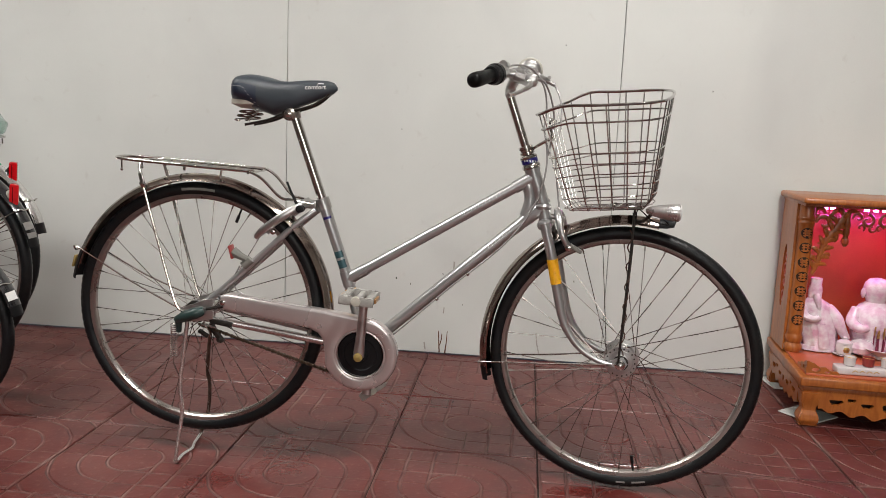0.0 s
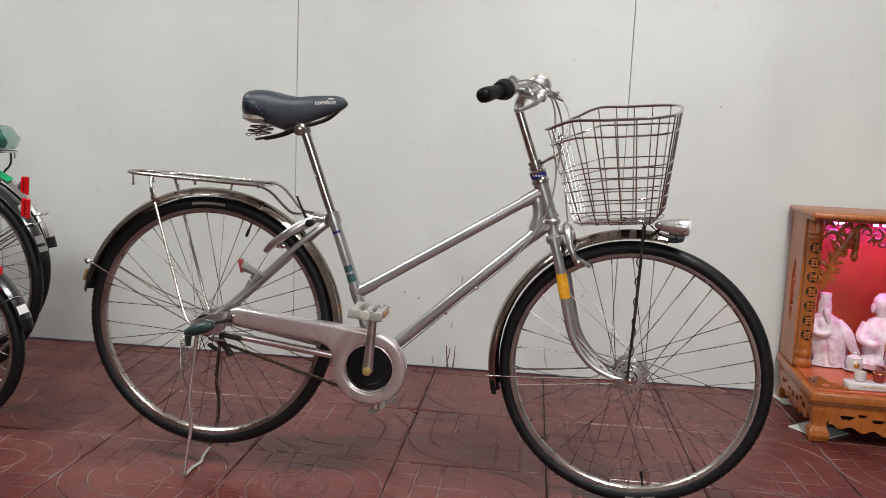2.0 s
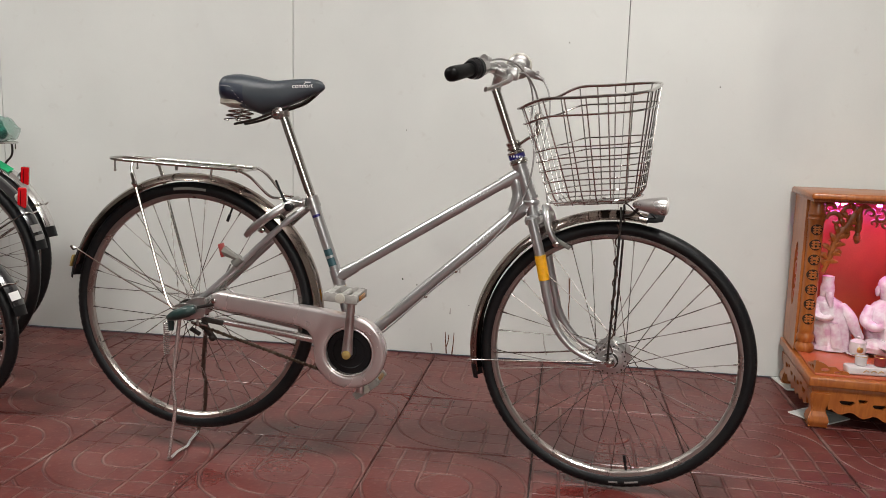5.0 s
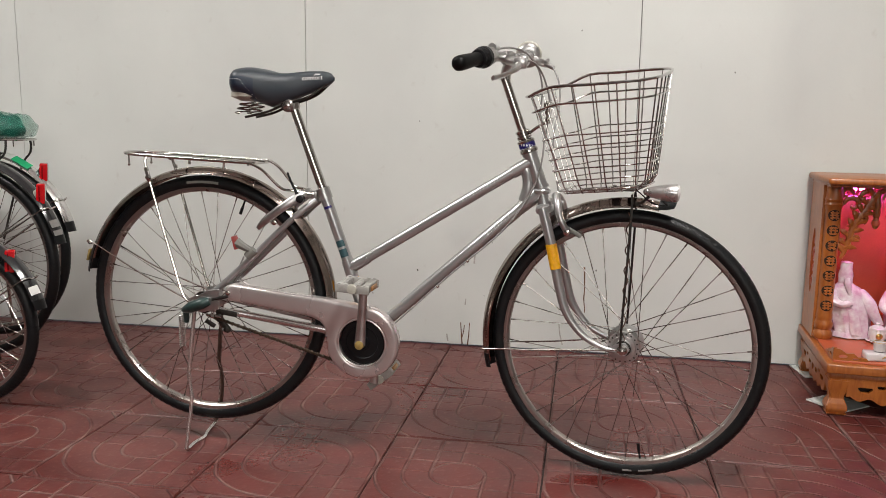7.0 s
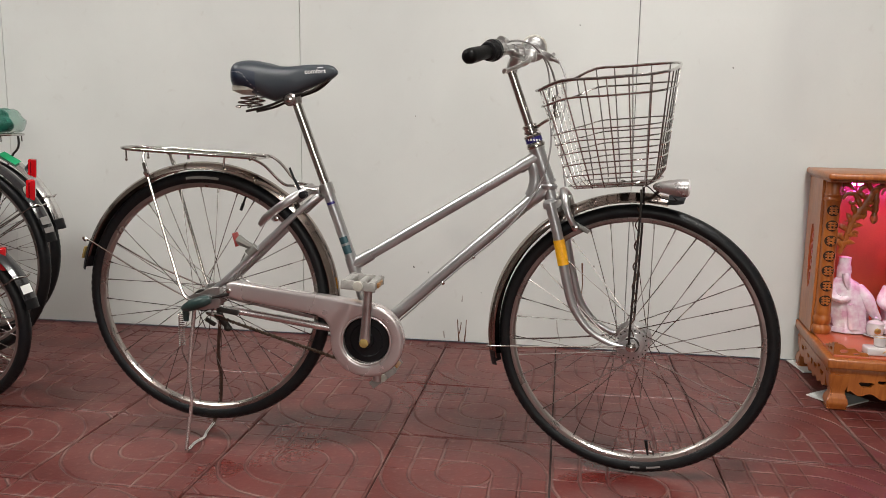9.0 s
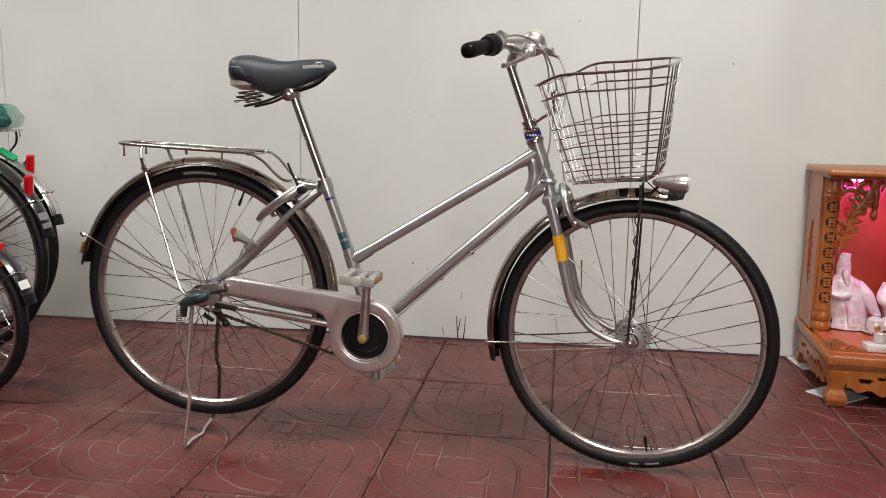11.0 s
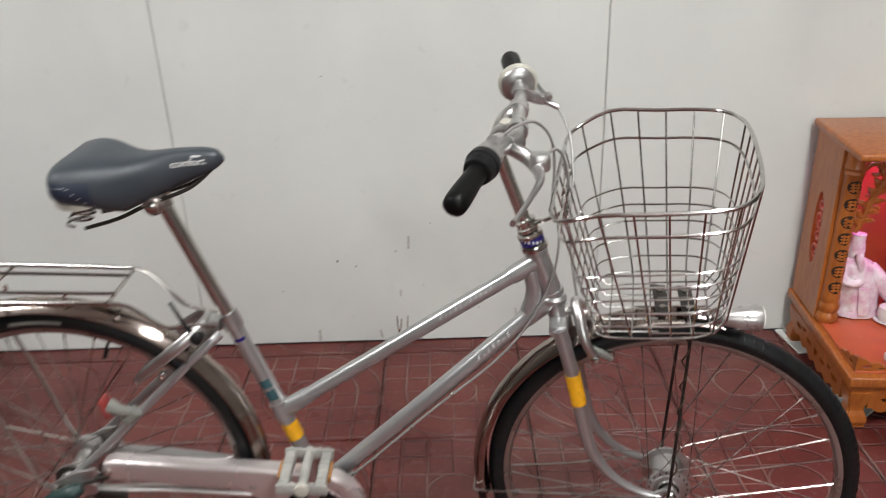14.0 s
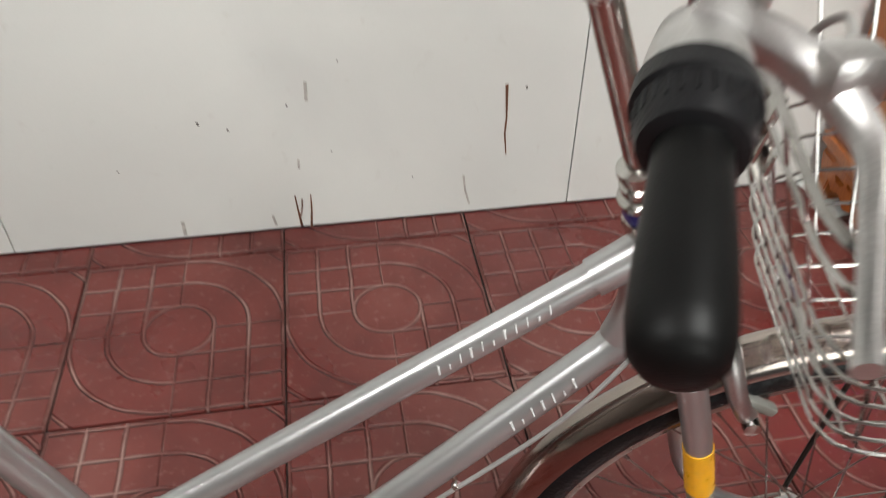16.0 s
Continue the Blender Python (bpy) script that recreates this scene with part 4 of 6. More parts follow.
for s in (-1, 1):
    part("brake_pad", box((0.342, HY + s * 0.020, 0.630), (0.045, 0.012, 0.011), 0.003, Matrix.Rotation(radians(28), 4, "Y")), M_GREYP, bike, m=STEER)

# mudguards
ff = part("front_fender", strip(fender_path(FH.x, FH.y, FH.z, 0.3515, 79, 192, 42), 0.052, 0.0014, 0.0225), M_FENDER, bike, "stainless front mudguard", STEER)
part("fender_tip", strip([(FH.x + 0.3545 * math.cos(a), FH.y, FH.z + 0.3545 * math.sin(a) + h, math.cos(a), math.sin(a)) for a, h in ((radians(79.5), 0.002), (radians(76), 0.007), (radians(73), 0.016))], 0.050, 0.003, 0.0225), M_BLACK, ff, "black mudguard tip", STEER)
part("mudflap", strip(fender_path(FH.x, FH.y, FH.z, 0.357, 189, 195, 5), 0.050, 0.003, 0.017), M_BLACK, ff, "black rubber mudflap", STEER)
rf = part("rear_fender", strip(fender_path(RH.x, RH.y, RH.z, 0.3495, -8, 164, 60), 0.054, 0.0014, 0.0185), M_FENDER, bike, "stainless rear mudguard")
part("mudflap", strip(fender_path(RH.x, RH.y, RH.z, 0.3535, 156, 169, 8), 0.052, 0.003, 0.0165), M_BLACK, rf, "black rubber mudflap")
part("amber_reflector", box((RH.x - 0.3575, RH.y - 0.004, RH.z + 0.112), (0.006, 0.013, 0.034), 0.002, Matrix.Rotation(radians(17), 4, "Y")), M_BRASS, rf, "small amber reflector")
for cx_, cz_, hy, ang, rad_, par, mm in ((RH.x, RH.z, RH.y, 157, 0.374, rf, None), (FH.x, FH.z, FH.y, 187.2, 0.374, ff, STEER)):
    e = Vector((cx_ + rad_ * math.cos(radians(ang)), hy, cz_ + rad_ * math.sin(radians(ang))))
    q = Vector((cx_, hy, cz_))
    for s in (-1, 1):
        a = q + Vector((-0.010, s * 0.066, 0.002))
        part("fender_stay", tube(smooth_path([a, a.lerp(e, 0.5) + Vector((0, s * 0.012, 0)), e + Vector((0.02 * math.cos(radians(ang - 180)), s * 0.036, 0.008)), e + Vector((0, s * 0.020, 0)), e], 5), 0.0022, 7), M_SPOKE if par is ff else M_CHROME, par, m=mm)

# ring lock round the rear wheel
lock = part("ring_lock", join(tube(smooth_path([(-0.492, YB - 0.048, 0.612), (-0.470, YB - 0.052, 0.634), (-0.420, YB - 0.052, 0.672), (-0.380, YB - 0.036, 0.700), (-0.362, YB, 0.712), (-0.380, YB + 0.036, 0.700), (-0.420, YB + 0.052, 0.672), (-0.470, YB + 0.052, 0.634), (-0.492, YB + 0.048, 0.612)], 5), [0.006, 0.0105, 0.0115, 0.011, 0.010, 0.011, 0.0115, 0.0105, 0.006], 12, flat=0.55)), M_ALU, bike, "grey aluminium ring lock")
part("lock_lever", tube([(-0.412, YB - 0.034, 0.762), (-0.400, YB - 0.036, 0.735), (-0.384, YB - 0.040, 0.706)], [0.003, 0.0032, 0.0045], 8), M_BLACK, lock, "black lock lever")
part("lock_cylinder", lathe([(0.006, -0.012), (0.010, -0.010), (0.010, 0.010), (0.006, 0.012)], (-0.374, YB - 0.040, 0.694), "y", 14), M_BLACK, lock)
part("lock_screw", lathe([(0.003, -0.006), (0.007, -0.004), (0.007, 0.004)], (-0.440, YB - 0.060, 0.632), "y", 10), M_CHROME, lock)
# reflector on the seat stay
part("side_reflector", join(box((-0.548, YB - 0.066, 0.575), (0.006, 0.030, 0.036), 0.002, Matrix.Rotation(radians(-14), 4, "Y"))), M_REDBACK, bike, "dull red reflector")
part("reflector_bracket", join(tube([(-0.545, YB - 0.066, 0.575), (-0.528, YB - 0.066, 0.566), (-0.512, YB - 0.060, 0.556)], [0.015, 0.011, 0.009], 8), tube([(-0.520, YB - 0.058, 0.537), (-0.500, YB - 0.056, 0.556)], 0.0118, 12)), M_GREYP, bike)

# luggage rack
RKY = RH.y + 0.008
def rack_z(x): return 0.806 - 0.050 * (x + 0.87)
ol = [(-0.50, 0.066), (-0.60, 0.070), (-0.74, 0.072), (-0.83, 0.064), (-0.868, 0.036), (-0.876, 0.0), (-0.868, -0.036), (-0.83, -0.064), (-0.74, -0.072), (-0.60, -0.070), (-0.50, -0.066)]
rack = part("luggage_rack", tube(smooth_path([(x, RKY + y, rack_z(x)) for x, y in ol], 5), 0.0042, 10), M_CHROME, bike, "chromed wire luggage rack")
il = [(-0.495, 0.034), (-0.62, 0.036), (-0.74, 0.034), (-0.782, 0.018), (-0.788, 0.0), (-0.782, -0.018), (-0.74, -0.034), (-0.62, -0.036), (-0.495, -0.034)]
part("inner_loop", tube(smooth_path([(x, RKY + y, rack_z(x) + 0.001) for x, y in il], 5), 0.0034, 8), M_CHROME, rack)
for x in (-0.50, -0.72):
    part("cross_bar", tube([(x, RKY - 0.070, rack_z(x) - 0.004), (x, RKY + 0.070, rack_z(x) - 0.004)], 0.0034, 8), M_CHROME, rack)
part("mounting_stud", tube([(-0.70, RKY, rack_z(-0.7) - 0.004), (-0.70, RKY, RH.z + 0.372)], 0.004, 8), M_CHROME, rack)
part("mounting_stud", tube([(-0.585, RKY - 0.03, rack_z(-0.585) - 0.004), (-0.590, RKY - 0.028, 0.762)], 0.003, 8), M_CHROME, rack)
for s in (-1, 1):
    part("rack_arm", tube(smooth_path([(-0.498, RKY + s * 0.068, rack_z(-0.5)), (-0.470, YB + s * 0.060, 0.768), (-0.425, YB + s * 0.048, 0.722), (-0.395, YB + s * 0.034, 0.715), (-0.345, YB + s * 0.020, 0.706)], 5), 0.0038, 8), M_CHROME, rack)
    part("rack_leg", tube(smooth_path([(-0.786, RKY + s * 0.068, rack_z(-0.79) - 0.002), (-0.789, RKY + s * 0.072, 0.785), (-0.782, RKY + s * 0.074, 0.758), (-0.776, RKY + s * 0.074, 0.730), (-0.727, RKY + s * 0.074, 0.545), (-0.690, RH.y + s * 0.072, 0.430), (RH.x - 0.012, RH.y + s * 0.070, RH.z + 0.006)], 4), 0.0040, 8), M_CHROME, rack)
    part("leg_bracket", join(box((-0.780, RKY + s * 0.077, 0.752), (0.012, 0.006, 0.040), 0.003, Matrix.Rotation(radians(-14), 4, "Y")), lathe([(0.002, -0.005), (0.006, -0.004), (0.006, 0.004), (0.002, 0.005)], (-0.778, RKY + s * 0.081, 0.744), "y", 8)), M_CHROME, rack)
    part("bungee_hook", join(tube([(-0.845, RKY + s * 0.056, rack_z(-0.845)), (-0.845, RKY + s * 0.056, rack_z(-0.845) - 0.026)], 0.0022, 6), lathe([(0.002, -0.004), (0.0042, 0.0), (0.002, 0.004)], (-0.845, RKY + s * 0.056, rack_z(-0.845) - 0.028), "z", 8)), M_CHROME, rack)

# chain case, crank, chain, pedals
def circ(cx, cz, r, a0, a1, n):
    return [(cx + r * math.cos(radians(a0 + (a1 - a0) * i / n)), cz + r * math.sin(radians(a0 + (a1 - a0) * i / n))) for i in range(n + 1)]

CG = (-0.198, 0.325)
outline = circ(*CG, 0.098, 200, 440, 44) + [(-0.30, 0.4375), (-0.42, 0.449), (-0.555, 0.464), (-0.574, 0.458), (-0.578, 0.440), (-0.574, 0.423), (-0.560, 0.418), (-0.42, 0.398), (-0.335, 0.386), (-0.312, 0.376), (-0.299, 0.360), (-0.294, 0.335)]
case = part("chain_case", slab(outline, YB - 0.084, YB - 0.050, 0.010, [circ(*CG, 0.063, 360, 15, 30)]), M_CASE, bike, "mauve-silver metal chain case")
part("case_lip", tube([(CG[0] + 0.064 * math.cos(a), YB - 0.081, CG[1] + 0.064 * math.sin(a)) for a in (2 * math.pi * i / 40 for i in range(40))], 0.0028, 8, closed=True), M_CASE, case)
part("black_cover", lathe([(0.002, -0.078), (0.018, -0.078), (0.020, -0.074), (0.042, -0.074), (0.044, -0.077), (0.058, -0.076), (0.0622, -0.068), (0.060, -0.060)], (CG[0], YB, CG[1]), "y", 36), M_BLACK, case, "black plastic hub cover")
part("case_bolt", lathe([(0.003, -0.006), (0.007, -0.004), (0.007, 0.004)], (-0.566, YB - 0.084, 0.441), "y", 10), M_CHROME, case)
cd = Vector((0.012, 0, 0.164))
PR = Vector((CG[0], YB - 0.098, CG[1]))
crank = part("crank_arm", join(tube([PR, PR + cd * 0.3, PR + cd * 0.75, PR + cd], [0.015, 0.0125, 0.0110, 0.0125], 14, flat=0.6)), M_ALU, bike, "aluminium crank arm")
part("crank_cap", lathe([(0.003, -0.012), (0.0115, -0.010), (0.012, 0.004)], PR, "y", 18), M_BRASS, crank, "yellowed crank cap")
PL = Vector((CG[0], YB + 0.085, CG[1]))
crank2 = part("crank_arm", tube([PL, PL - cd * 0.3, PL - cd * 0.75, PL - cd], [0.015, 0.0125, 0.0110, 0.0125], 14, flat=0.6), M_ALU, bike, "aluminium crank arm")


def pedal(c, tilt, parent):
    """A flat cage: toothed end plates, two rubber blocks and a barrel round the axle."""
    at = Matrix.Translation(c) @ Matrix.Rotation(radians(tilt), 4, "Y")
    cage = [box((0, dy, 0), (0.086, 0.005, 0.022), 0.0024, seg=3) for dy in (-0.046, 0.046)]
    cage += [box((dx, dy, 0.0112), (0.009, 0.0052, 0.0024), 0.0008, seg=1) for dx in (-0.032, -0.016, 0.016, 0.032) for dy in (-0.046, 0.046)]
    p = part("pedal", join(*cage, tube([(0, -0.044, 0), (0, 0.056, 0)], 0.0085, 14)), M_PEDAL, parent, "worn grey plastic platform pedal", at)
    for dx in (-0.031, 0.031):
        ribs = [box((dx, dy, 0), (0.018, 0.0075, 0.0215), 0.0025, seg=2) for dy in (-0.036, -0.024, -0.012, 0.0, 0.012, 0.024, 0.036)]
        part("tread_block", join(box((dx, 0, 0), (0.017, 0.084, 0.019), 0.004, seg=2), *ribs), M_PEDAL, p, m=at)
    part("barrel_cap", lathe([(0.004, -0.053), (0.0115, -0.052), (0.0125, -0.049), (0.0125, -0.043)], (0, 0, 0), "y", 18), M_CREAM, p, m=at)
    for dx in (-0.0425, 0.0425):
        part("pedal_reflector", box((dx, 0, 0), (0.005, 0.045, 0.011), 0.001), M_DULLAMBER, p, m=at)


pedal(PR + cd + Vector((0, -0.062, 0.006)), 4, crank)
pedal(PL - cd + Vector((0.014, 0.062, 0.006)), -38, crank2)
# chain: the lower run, link by link, and the sprocket
cs, ce = Vector((RH.x + 0.012, YB - 0.060, RH.z - 0.034)), Vector((CG[0] - 0.055, YB - 0.062, CG[1] - 0.066))
nl = 48
links = [box((0, 0, 0), (0.0088, 0.007, 0.0098), 0.002, seg=1) for _ in range(nl)]
cdir = (ce - cs)
for i, b in enumerate(links):
    bmesh.ops.transform(b, matrix=Matrix.Translation(cs + cdir * (i / nl)) @ Matrix.Rotation(math.atan2(-cdir.z, cdir.x), 4, "Y") @ Matrix.Diagonal((1, 1.0 if i % 2 else 0.55, 1 if i % 2 else 0.8, 1)), verts=b.verts)
part("chain", join(*links), M_CHAIN, bike, "oily dark chain")
part("sprocket", lathe([(0.010, -0.003), (0.026, -0.002), (0.030, 0.0), (0.026, 0.002), (0.010, 0.003)], (RH.x, YB - 0.058, RH.z), "y", 32), M_DARKSTEEL, bike)
part("chain_tensioner", join(box((RH.x + 0.055, YB - 0.056, RH.z - 0.055), (0.062, 0.012, 0.016), 0.004, Matrix.Rotation(radians(52), 4, "Y")), lathe([(0.003, -0.008), (0.008, -0.005), (0.008, 0.005), (0.003, 0.008)], (RH.x + 0.066, YB - 0.058, RH.z - 0.072), "y", 14)), M_DARKSTEEL, bike)
part("gear_box", join(tube(smooth_path([(RH.x + 0.038, RH.y - 0.078, RH.z + 0.014), (RH.x + 0.02, RH.y - 0.084, RH.z + 0.008), (RH.x - 0.012, RH.y - 0.086, RH.z - 0.004), (RH.x - 0.036, RH.y - 0.080, RH.z - 0.014)], 5), [0.010, 0.0155, 0.0150, 0.008], 10), tube([(RH.x - 0.030, RH.y - 0.078, RH.z - 0.01), (RH.x - 0.031, RH.y - 0.076, RH.z - 0.048)], [0.010, 0.007], 10)), M_GREEN, bike, "dark green gear cable cover")
part("axle_nut", lathe([(0.004, -0.016), (0.009, -0.013), (0.010, 0.0), (0.015, 0.002), (0.015, 0.005)], (RH.x, RH.y - 0.072, RH.z), "y", 10), M_CHROME, bike)
part("dropout_plate", slab([(RH.x - 0.030, RH.z - 0.004), (RH.x - 0.012, RH.z - 0.020), (RH.x + 0.030, RH.z - 0.016), (RH.x + 0.058, RH.z - 0.010), (RH.x + 0.062, RH.z + 0.010), (RH.x + 0.030, RH.z + 0.022), (RH.x - 0.004, RH.z + 0.026), (RH.x - 0.026, RH.z + 0.014)], RH.y - 0.068, RH.y - 0.064, 0.001), M_ALU, bike, "pressed steel axle plate")
part("adjuster_bolt", join(tube([(RH.x + 0.030, RH.y - 0.074, RH.z - 0.024), (RH.x + 0.070, RH.y - 0.074, RH.z - 0.030)], 0.0030, 8), lathe([(0.002, -0.005), (0.0065, -0.004), (0.0065, 0.004), (0.002, 0.005)], (RH.x + 0.046, RH.y - 0.075, RH.z - 0.027), (1, 0, -0.15), 6)), M_CHROME, bike)
part("brake_band_arm", join(box((RH.x + 0.030, RH.y - 0.060, RH.z - 0.052), (0.030, 0.010, 0.010), 0.002, Matrix.Rotation(radians(30), 4, "Y")), box((RH.x + 0.078, RH.y - 0.060, RH.z - 0.020), (0.060, 0.008, 0.014), 0.002, Matrix.Rotation(radians(8), 4, "Y")), tube([(RH.x + 0.040, RH.y - 0.066, RH.z + 0.016), (RH.x + 0.085, RH.y - 0.064, RH.z + 0.026)], 0.0045, 8)), M_DARKSTEEL, bike, "dark brake arm")
part("gear_cable", tube(smooth_path([(RH.x + 0.05, YB - 0.075, RH.z + 0.018), (-0.54, YB - 0.060, 0.43), (-0.42, YB - 0.045, 0.392), (-0.30, YB - 0.03, 0.365)], 6), 0.0022, 6), M_BLACK, bike)
part("brake_cable_end", tube(smooth_path([(-0.533, YB - 0.05, 0.535), (-0.548, YB - 0.05, 0.50), (-0.545, YB - 0.045, 0.47), (-0.52, YB - 0.04, 0.452)], 5), 0.0024, 6), M_CABLE, bike)

# rear stand with its return spring
near = smooth_path([(RH.x - 0.006, RH.y - 0.074, RH.z - 0.004), (RH.x - 0.016, RH.y - 0.080, RH.z - 0.10), (-0.676, 1.988, 0.21), (-0.669, 1.984, 0.145), (-0.677, 1.976, 0.07), (-0.682, 1.968, 0.012)], 6)
bar = smooth_path([(-0.682, 1.968, 0.012), (-0.681, 1.976, 0.005), (-0.684, 2.02, 0.005), (-0.676, 2.06, 0.0055), (-0.686, 2.10, 0.005), (-0.696, 2.168, 0.005)], 5)
far = smooth_path([(-0.696, 2.168, 0.005), (-0.696, 2.176, 0.014), (-0.672, 2.166, 0.08), (-0.664, 2.158, 0.16), (-0.668, 2.152, 0.22), (RH.x + 0.002, RH.y + 0.074, RH.z - 0.02)], 6)
stand = part("rear_stand", join(tube(near, 0.0054, 10), tube(bar, 0.0050, 10)), M_SILVGUARD, bike, "chromed two-legged rear stand")
part("stand_leg", tube(far, 0.0052, 10), M_RUST, stand, "rusty stand leg")
coil = [(-0.698 + 0.0072 * math.cos(a), 2.000 + 0.0072 * math.sin(a), 0.378 - 0.00088 * a) for a in (i * 0.7 for i in range(150))]
part("stand_spring", tube(coil, 0.0017, 5), M_SILVGUARD, stand, "steel coil spring")
part("spring_hook", tube(smooth_path([(-0.698, 2.000, 0.289), (-0.697, 1.998, 0.268), (-0.680, 1.994, 0.235)], 4), 0.002, 6), M_STEEL, stand)

# basket
BZ = 0.733
R0 = [(-0.072, 0.085, 0.972), (-0.069, 0.140, 0.974), (-0.052, 0.172, 0.980), (0.0, 0.187, 1.002), (0.075, 0.183, 1.006), (0.145, 0.177, 1.011), (0.190, 0.162, 1.014), (0.216, 0.122, 1.016), (0.225, 0.055, 1.016)]
B0 = [(f, h, BZ) for f, h in ((0.002, 0.060), (0.005, 0.092), (0.020, 0.110), (0.060, 0.116), (0.105, 0.116), (0.152, 0.113), (0.180, 0.098), (0.196, 0.066), (0.201, 0.030))]
BYAW = radians(-13)


def bk(f, l, z):
    """A place in the basket, which sits askew and leans a little: forward, to its left, up."""
    k = max(0.0, (z - BZ) / 0.29)
    return (0.321 + f * math.cos(BYAW) - l * math.sin(BYAW), 2.050 + f * math.sin(BYAW) + l * math.cos(BYAW), z + 0.14 * l * k + 0.10 * max(0.0, f) * (1 - k))


def ring_pts(f):
    near = [(a[0] + (b[0] - a[0]) * f, -(a[1] + (b[1] - a[1]) * f), a[2] + (b[2] - a[2]) * f) for a, b in zip(R0, B0)]
    return [bk(*p) for p in near] + [bk(x, -l, z) for x, l, z in reversed(near)]


basket = part("basket", tube(smooth_path(ring_pts(0.0), 3, True), 0.0034, 8, closed=True), M_STEEL, bike, "stainless wire front basket")
for f in (0.16, 0.45, 0.55, 0.65, 0.76, 0.87, 0.97):
    part("basket_wire", tube(smooth_path(ring_pts(f), 3, True), 0.0024 if f == 0.16 else 0.0017, 6, closed=True), M_STEEL, basket)


def rim_side(u):
    """Rim and base places along one long side."""
    x = -0.060 + 0.255 * u
    for a, b, c, d in zip(R0, R0[1:], B0, B0[1:]):
        if a[0] <= x <= b[0]:
            t = (x - a[0]) / (b[0] - a[0])
            return [p + (q - p) * t for p, q in zip(a, b)], [p + (q - p) * t for p, q in zip(c, d)]


for i in range(6):
    top, bot = rim_side(0.047 + i * 0.186)
    half = [(top[0], -top[1], top[2]), (bot[0] * 0.93 + top[0] * 0.07, -bot[1] * 0.95 - top[1] * 0.05, BZ + 0.02), (bot[0], -bot[1] + 0.014, BZ)]
    part("basket_wire", tube([bk(*p) for p in half] + [bk(x, -l, z) for x, l, z in reversed(half)], 0.0017, 6), M_STEEL, basket)
for i in range(5):
    l = -0.084 + 0.042 * i
    part("basket_wire", tube([bk(*p) for p in ((-0.072, l * 1.2, 0.972), (-0.002, l, BZ + 0.02), (0.014, l, BZ), (0.100, l, BZ))], 0.0016, 6), M_STEEL, basket)
for i in range(7):
    l = -0.09 + 0.03 * i
    pts = [(0.090, l, BZ), (0.184, l, BZ), (0.201 - 0.25 * l * l, l, BZ + 0.025), (0.2265 - 0.9 * l * l, l * 1.3, 1.0165)]
    part("basket_wire", tube([bk(*p) for p in pts], 0.0017, 6), M_STEEL, basket)
for dz in (0.945, 0.905):
    part("bracket_plate", box((0.268 - (dz - 0.925) * 0.20, HY - 0.012, dz), (0.003, 0.070, 0.016), 0.001, Matrix.Rotation(radians(10), 4, "Y")), M_CHROME, basket, m=STEER)
for l in (-0.02, 0.012):
    part("bracket_bolt", lathe([(0.002, -0.004), (0.006, -0.002), (0.006, 0.003)], (0.266, HY + l - 0.01, 0.925), "x", 10), M_RUST, basket, m=STEER)
part("bracket_strap", box((0.269, HY - 0.012, 0.925), (0.003, 0.05, 0.05), 0.001, Matrix.Rotation(radians(10), 4, "Y")), M_CHROME, basket, m=STEER)
part("stem_bracket", tube(smooth_path([(0.216, HY, 0.872), (0.236, HY - 0.02, 0.885), (0.262, HY - 0.025, 0.900)], 4), 0.004, 8), M_CHROME, basket, m=STEER)
for x in (0.435, 0.478):
    part("base_plate", box((x, HY - 0.020, BZ + 0.010), (0.024, 0.110, 0.003), 0.001), M_DARKSTEEL, basket, m=STEER)
    for l in (-0.03, 0.03):
        part("base_bolt", lathe([(0.006, 0.0), (0.006, 0.004), (0.002, 0.006)], (x, HY + l - 0.02, BZ + 0.0115), "z", 8), M_CHROME, basket, m=STEER)
for s in (-1, 1):
    part("basket_stay", tube(smooth_path([(FH.x - 0.004, HY + s * 0.066, FH.z), (FH.x - 0.004, HY + s * 0.068, FH.z + 0.03), (FH.x + 0.002, HY + s * 0.062, 0.55), (FH.x + 0.006, HY + s * 0.052, 0.690), (FH.x + 0.004, HY + s * 0.040, BZ - 0.002)], 5), 0.0030, 8), M_DARKSTEEL, basket, "dark steel basket stay", STEER)
wind = [(FH.x + 0.001 + 0.0048 * math.cos(a), HY - 0.065 + 0.0048 * math.sin(a) + 0.012 * max(0, (i - 60) / 60), 0.375 + 0.0026 * i) for i, a in ((i, i * 0.33) for i in range(122))]
part("lamp_wire", tube(wind, 0.0017, 5), M_RUST, basket, "twisted dark lamp wire", STEER)

M_LAMP = mat("silvered_lamp", (0.50, 0.48, 0.47), 0.28, 0.8, 0.08, 30)
# head lamp on a bracket under the basket
LC, LA = Vector((0.497, 1.988, 0.742)), Vector((0.995, -0.06, -0.02))
lamp = part("head_lamp", lathe([(0.003, 0.000), (0.0075, 0.004), (0.0115, 0.014), (0.0165, 0.034), (0.0205, 0.056), (0.0222, 0.076), (0.0215, 0.078)], LC, LA, 28), M_LAMP, bike, "silver bullet head lamp")
part("lamp_lens", lathe([(0.0213, 0.0), (0.018, 0.004), (0.010, 0.006), (0.001, 0.007)], LC + LA.normalized() * 0.0775, LA, 24), M_WHITE, lamp, "clear lamp lens")
part("lamp_bracket", tube(smooth_path([LC + Vector((0.02, 0.012, -0.004)), LC + Vector((0.0, 0.035, -0.03)), (0.470, 2.06, 0.708)], 4), 0.0045, 8), M_DARKSTEEL, lamp)
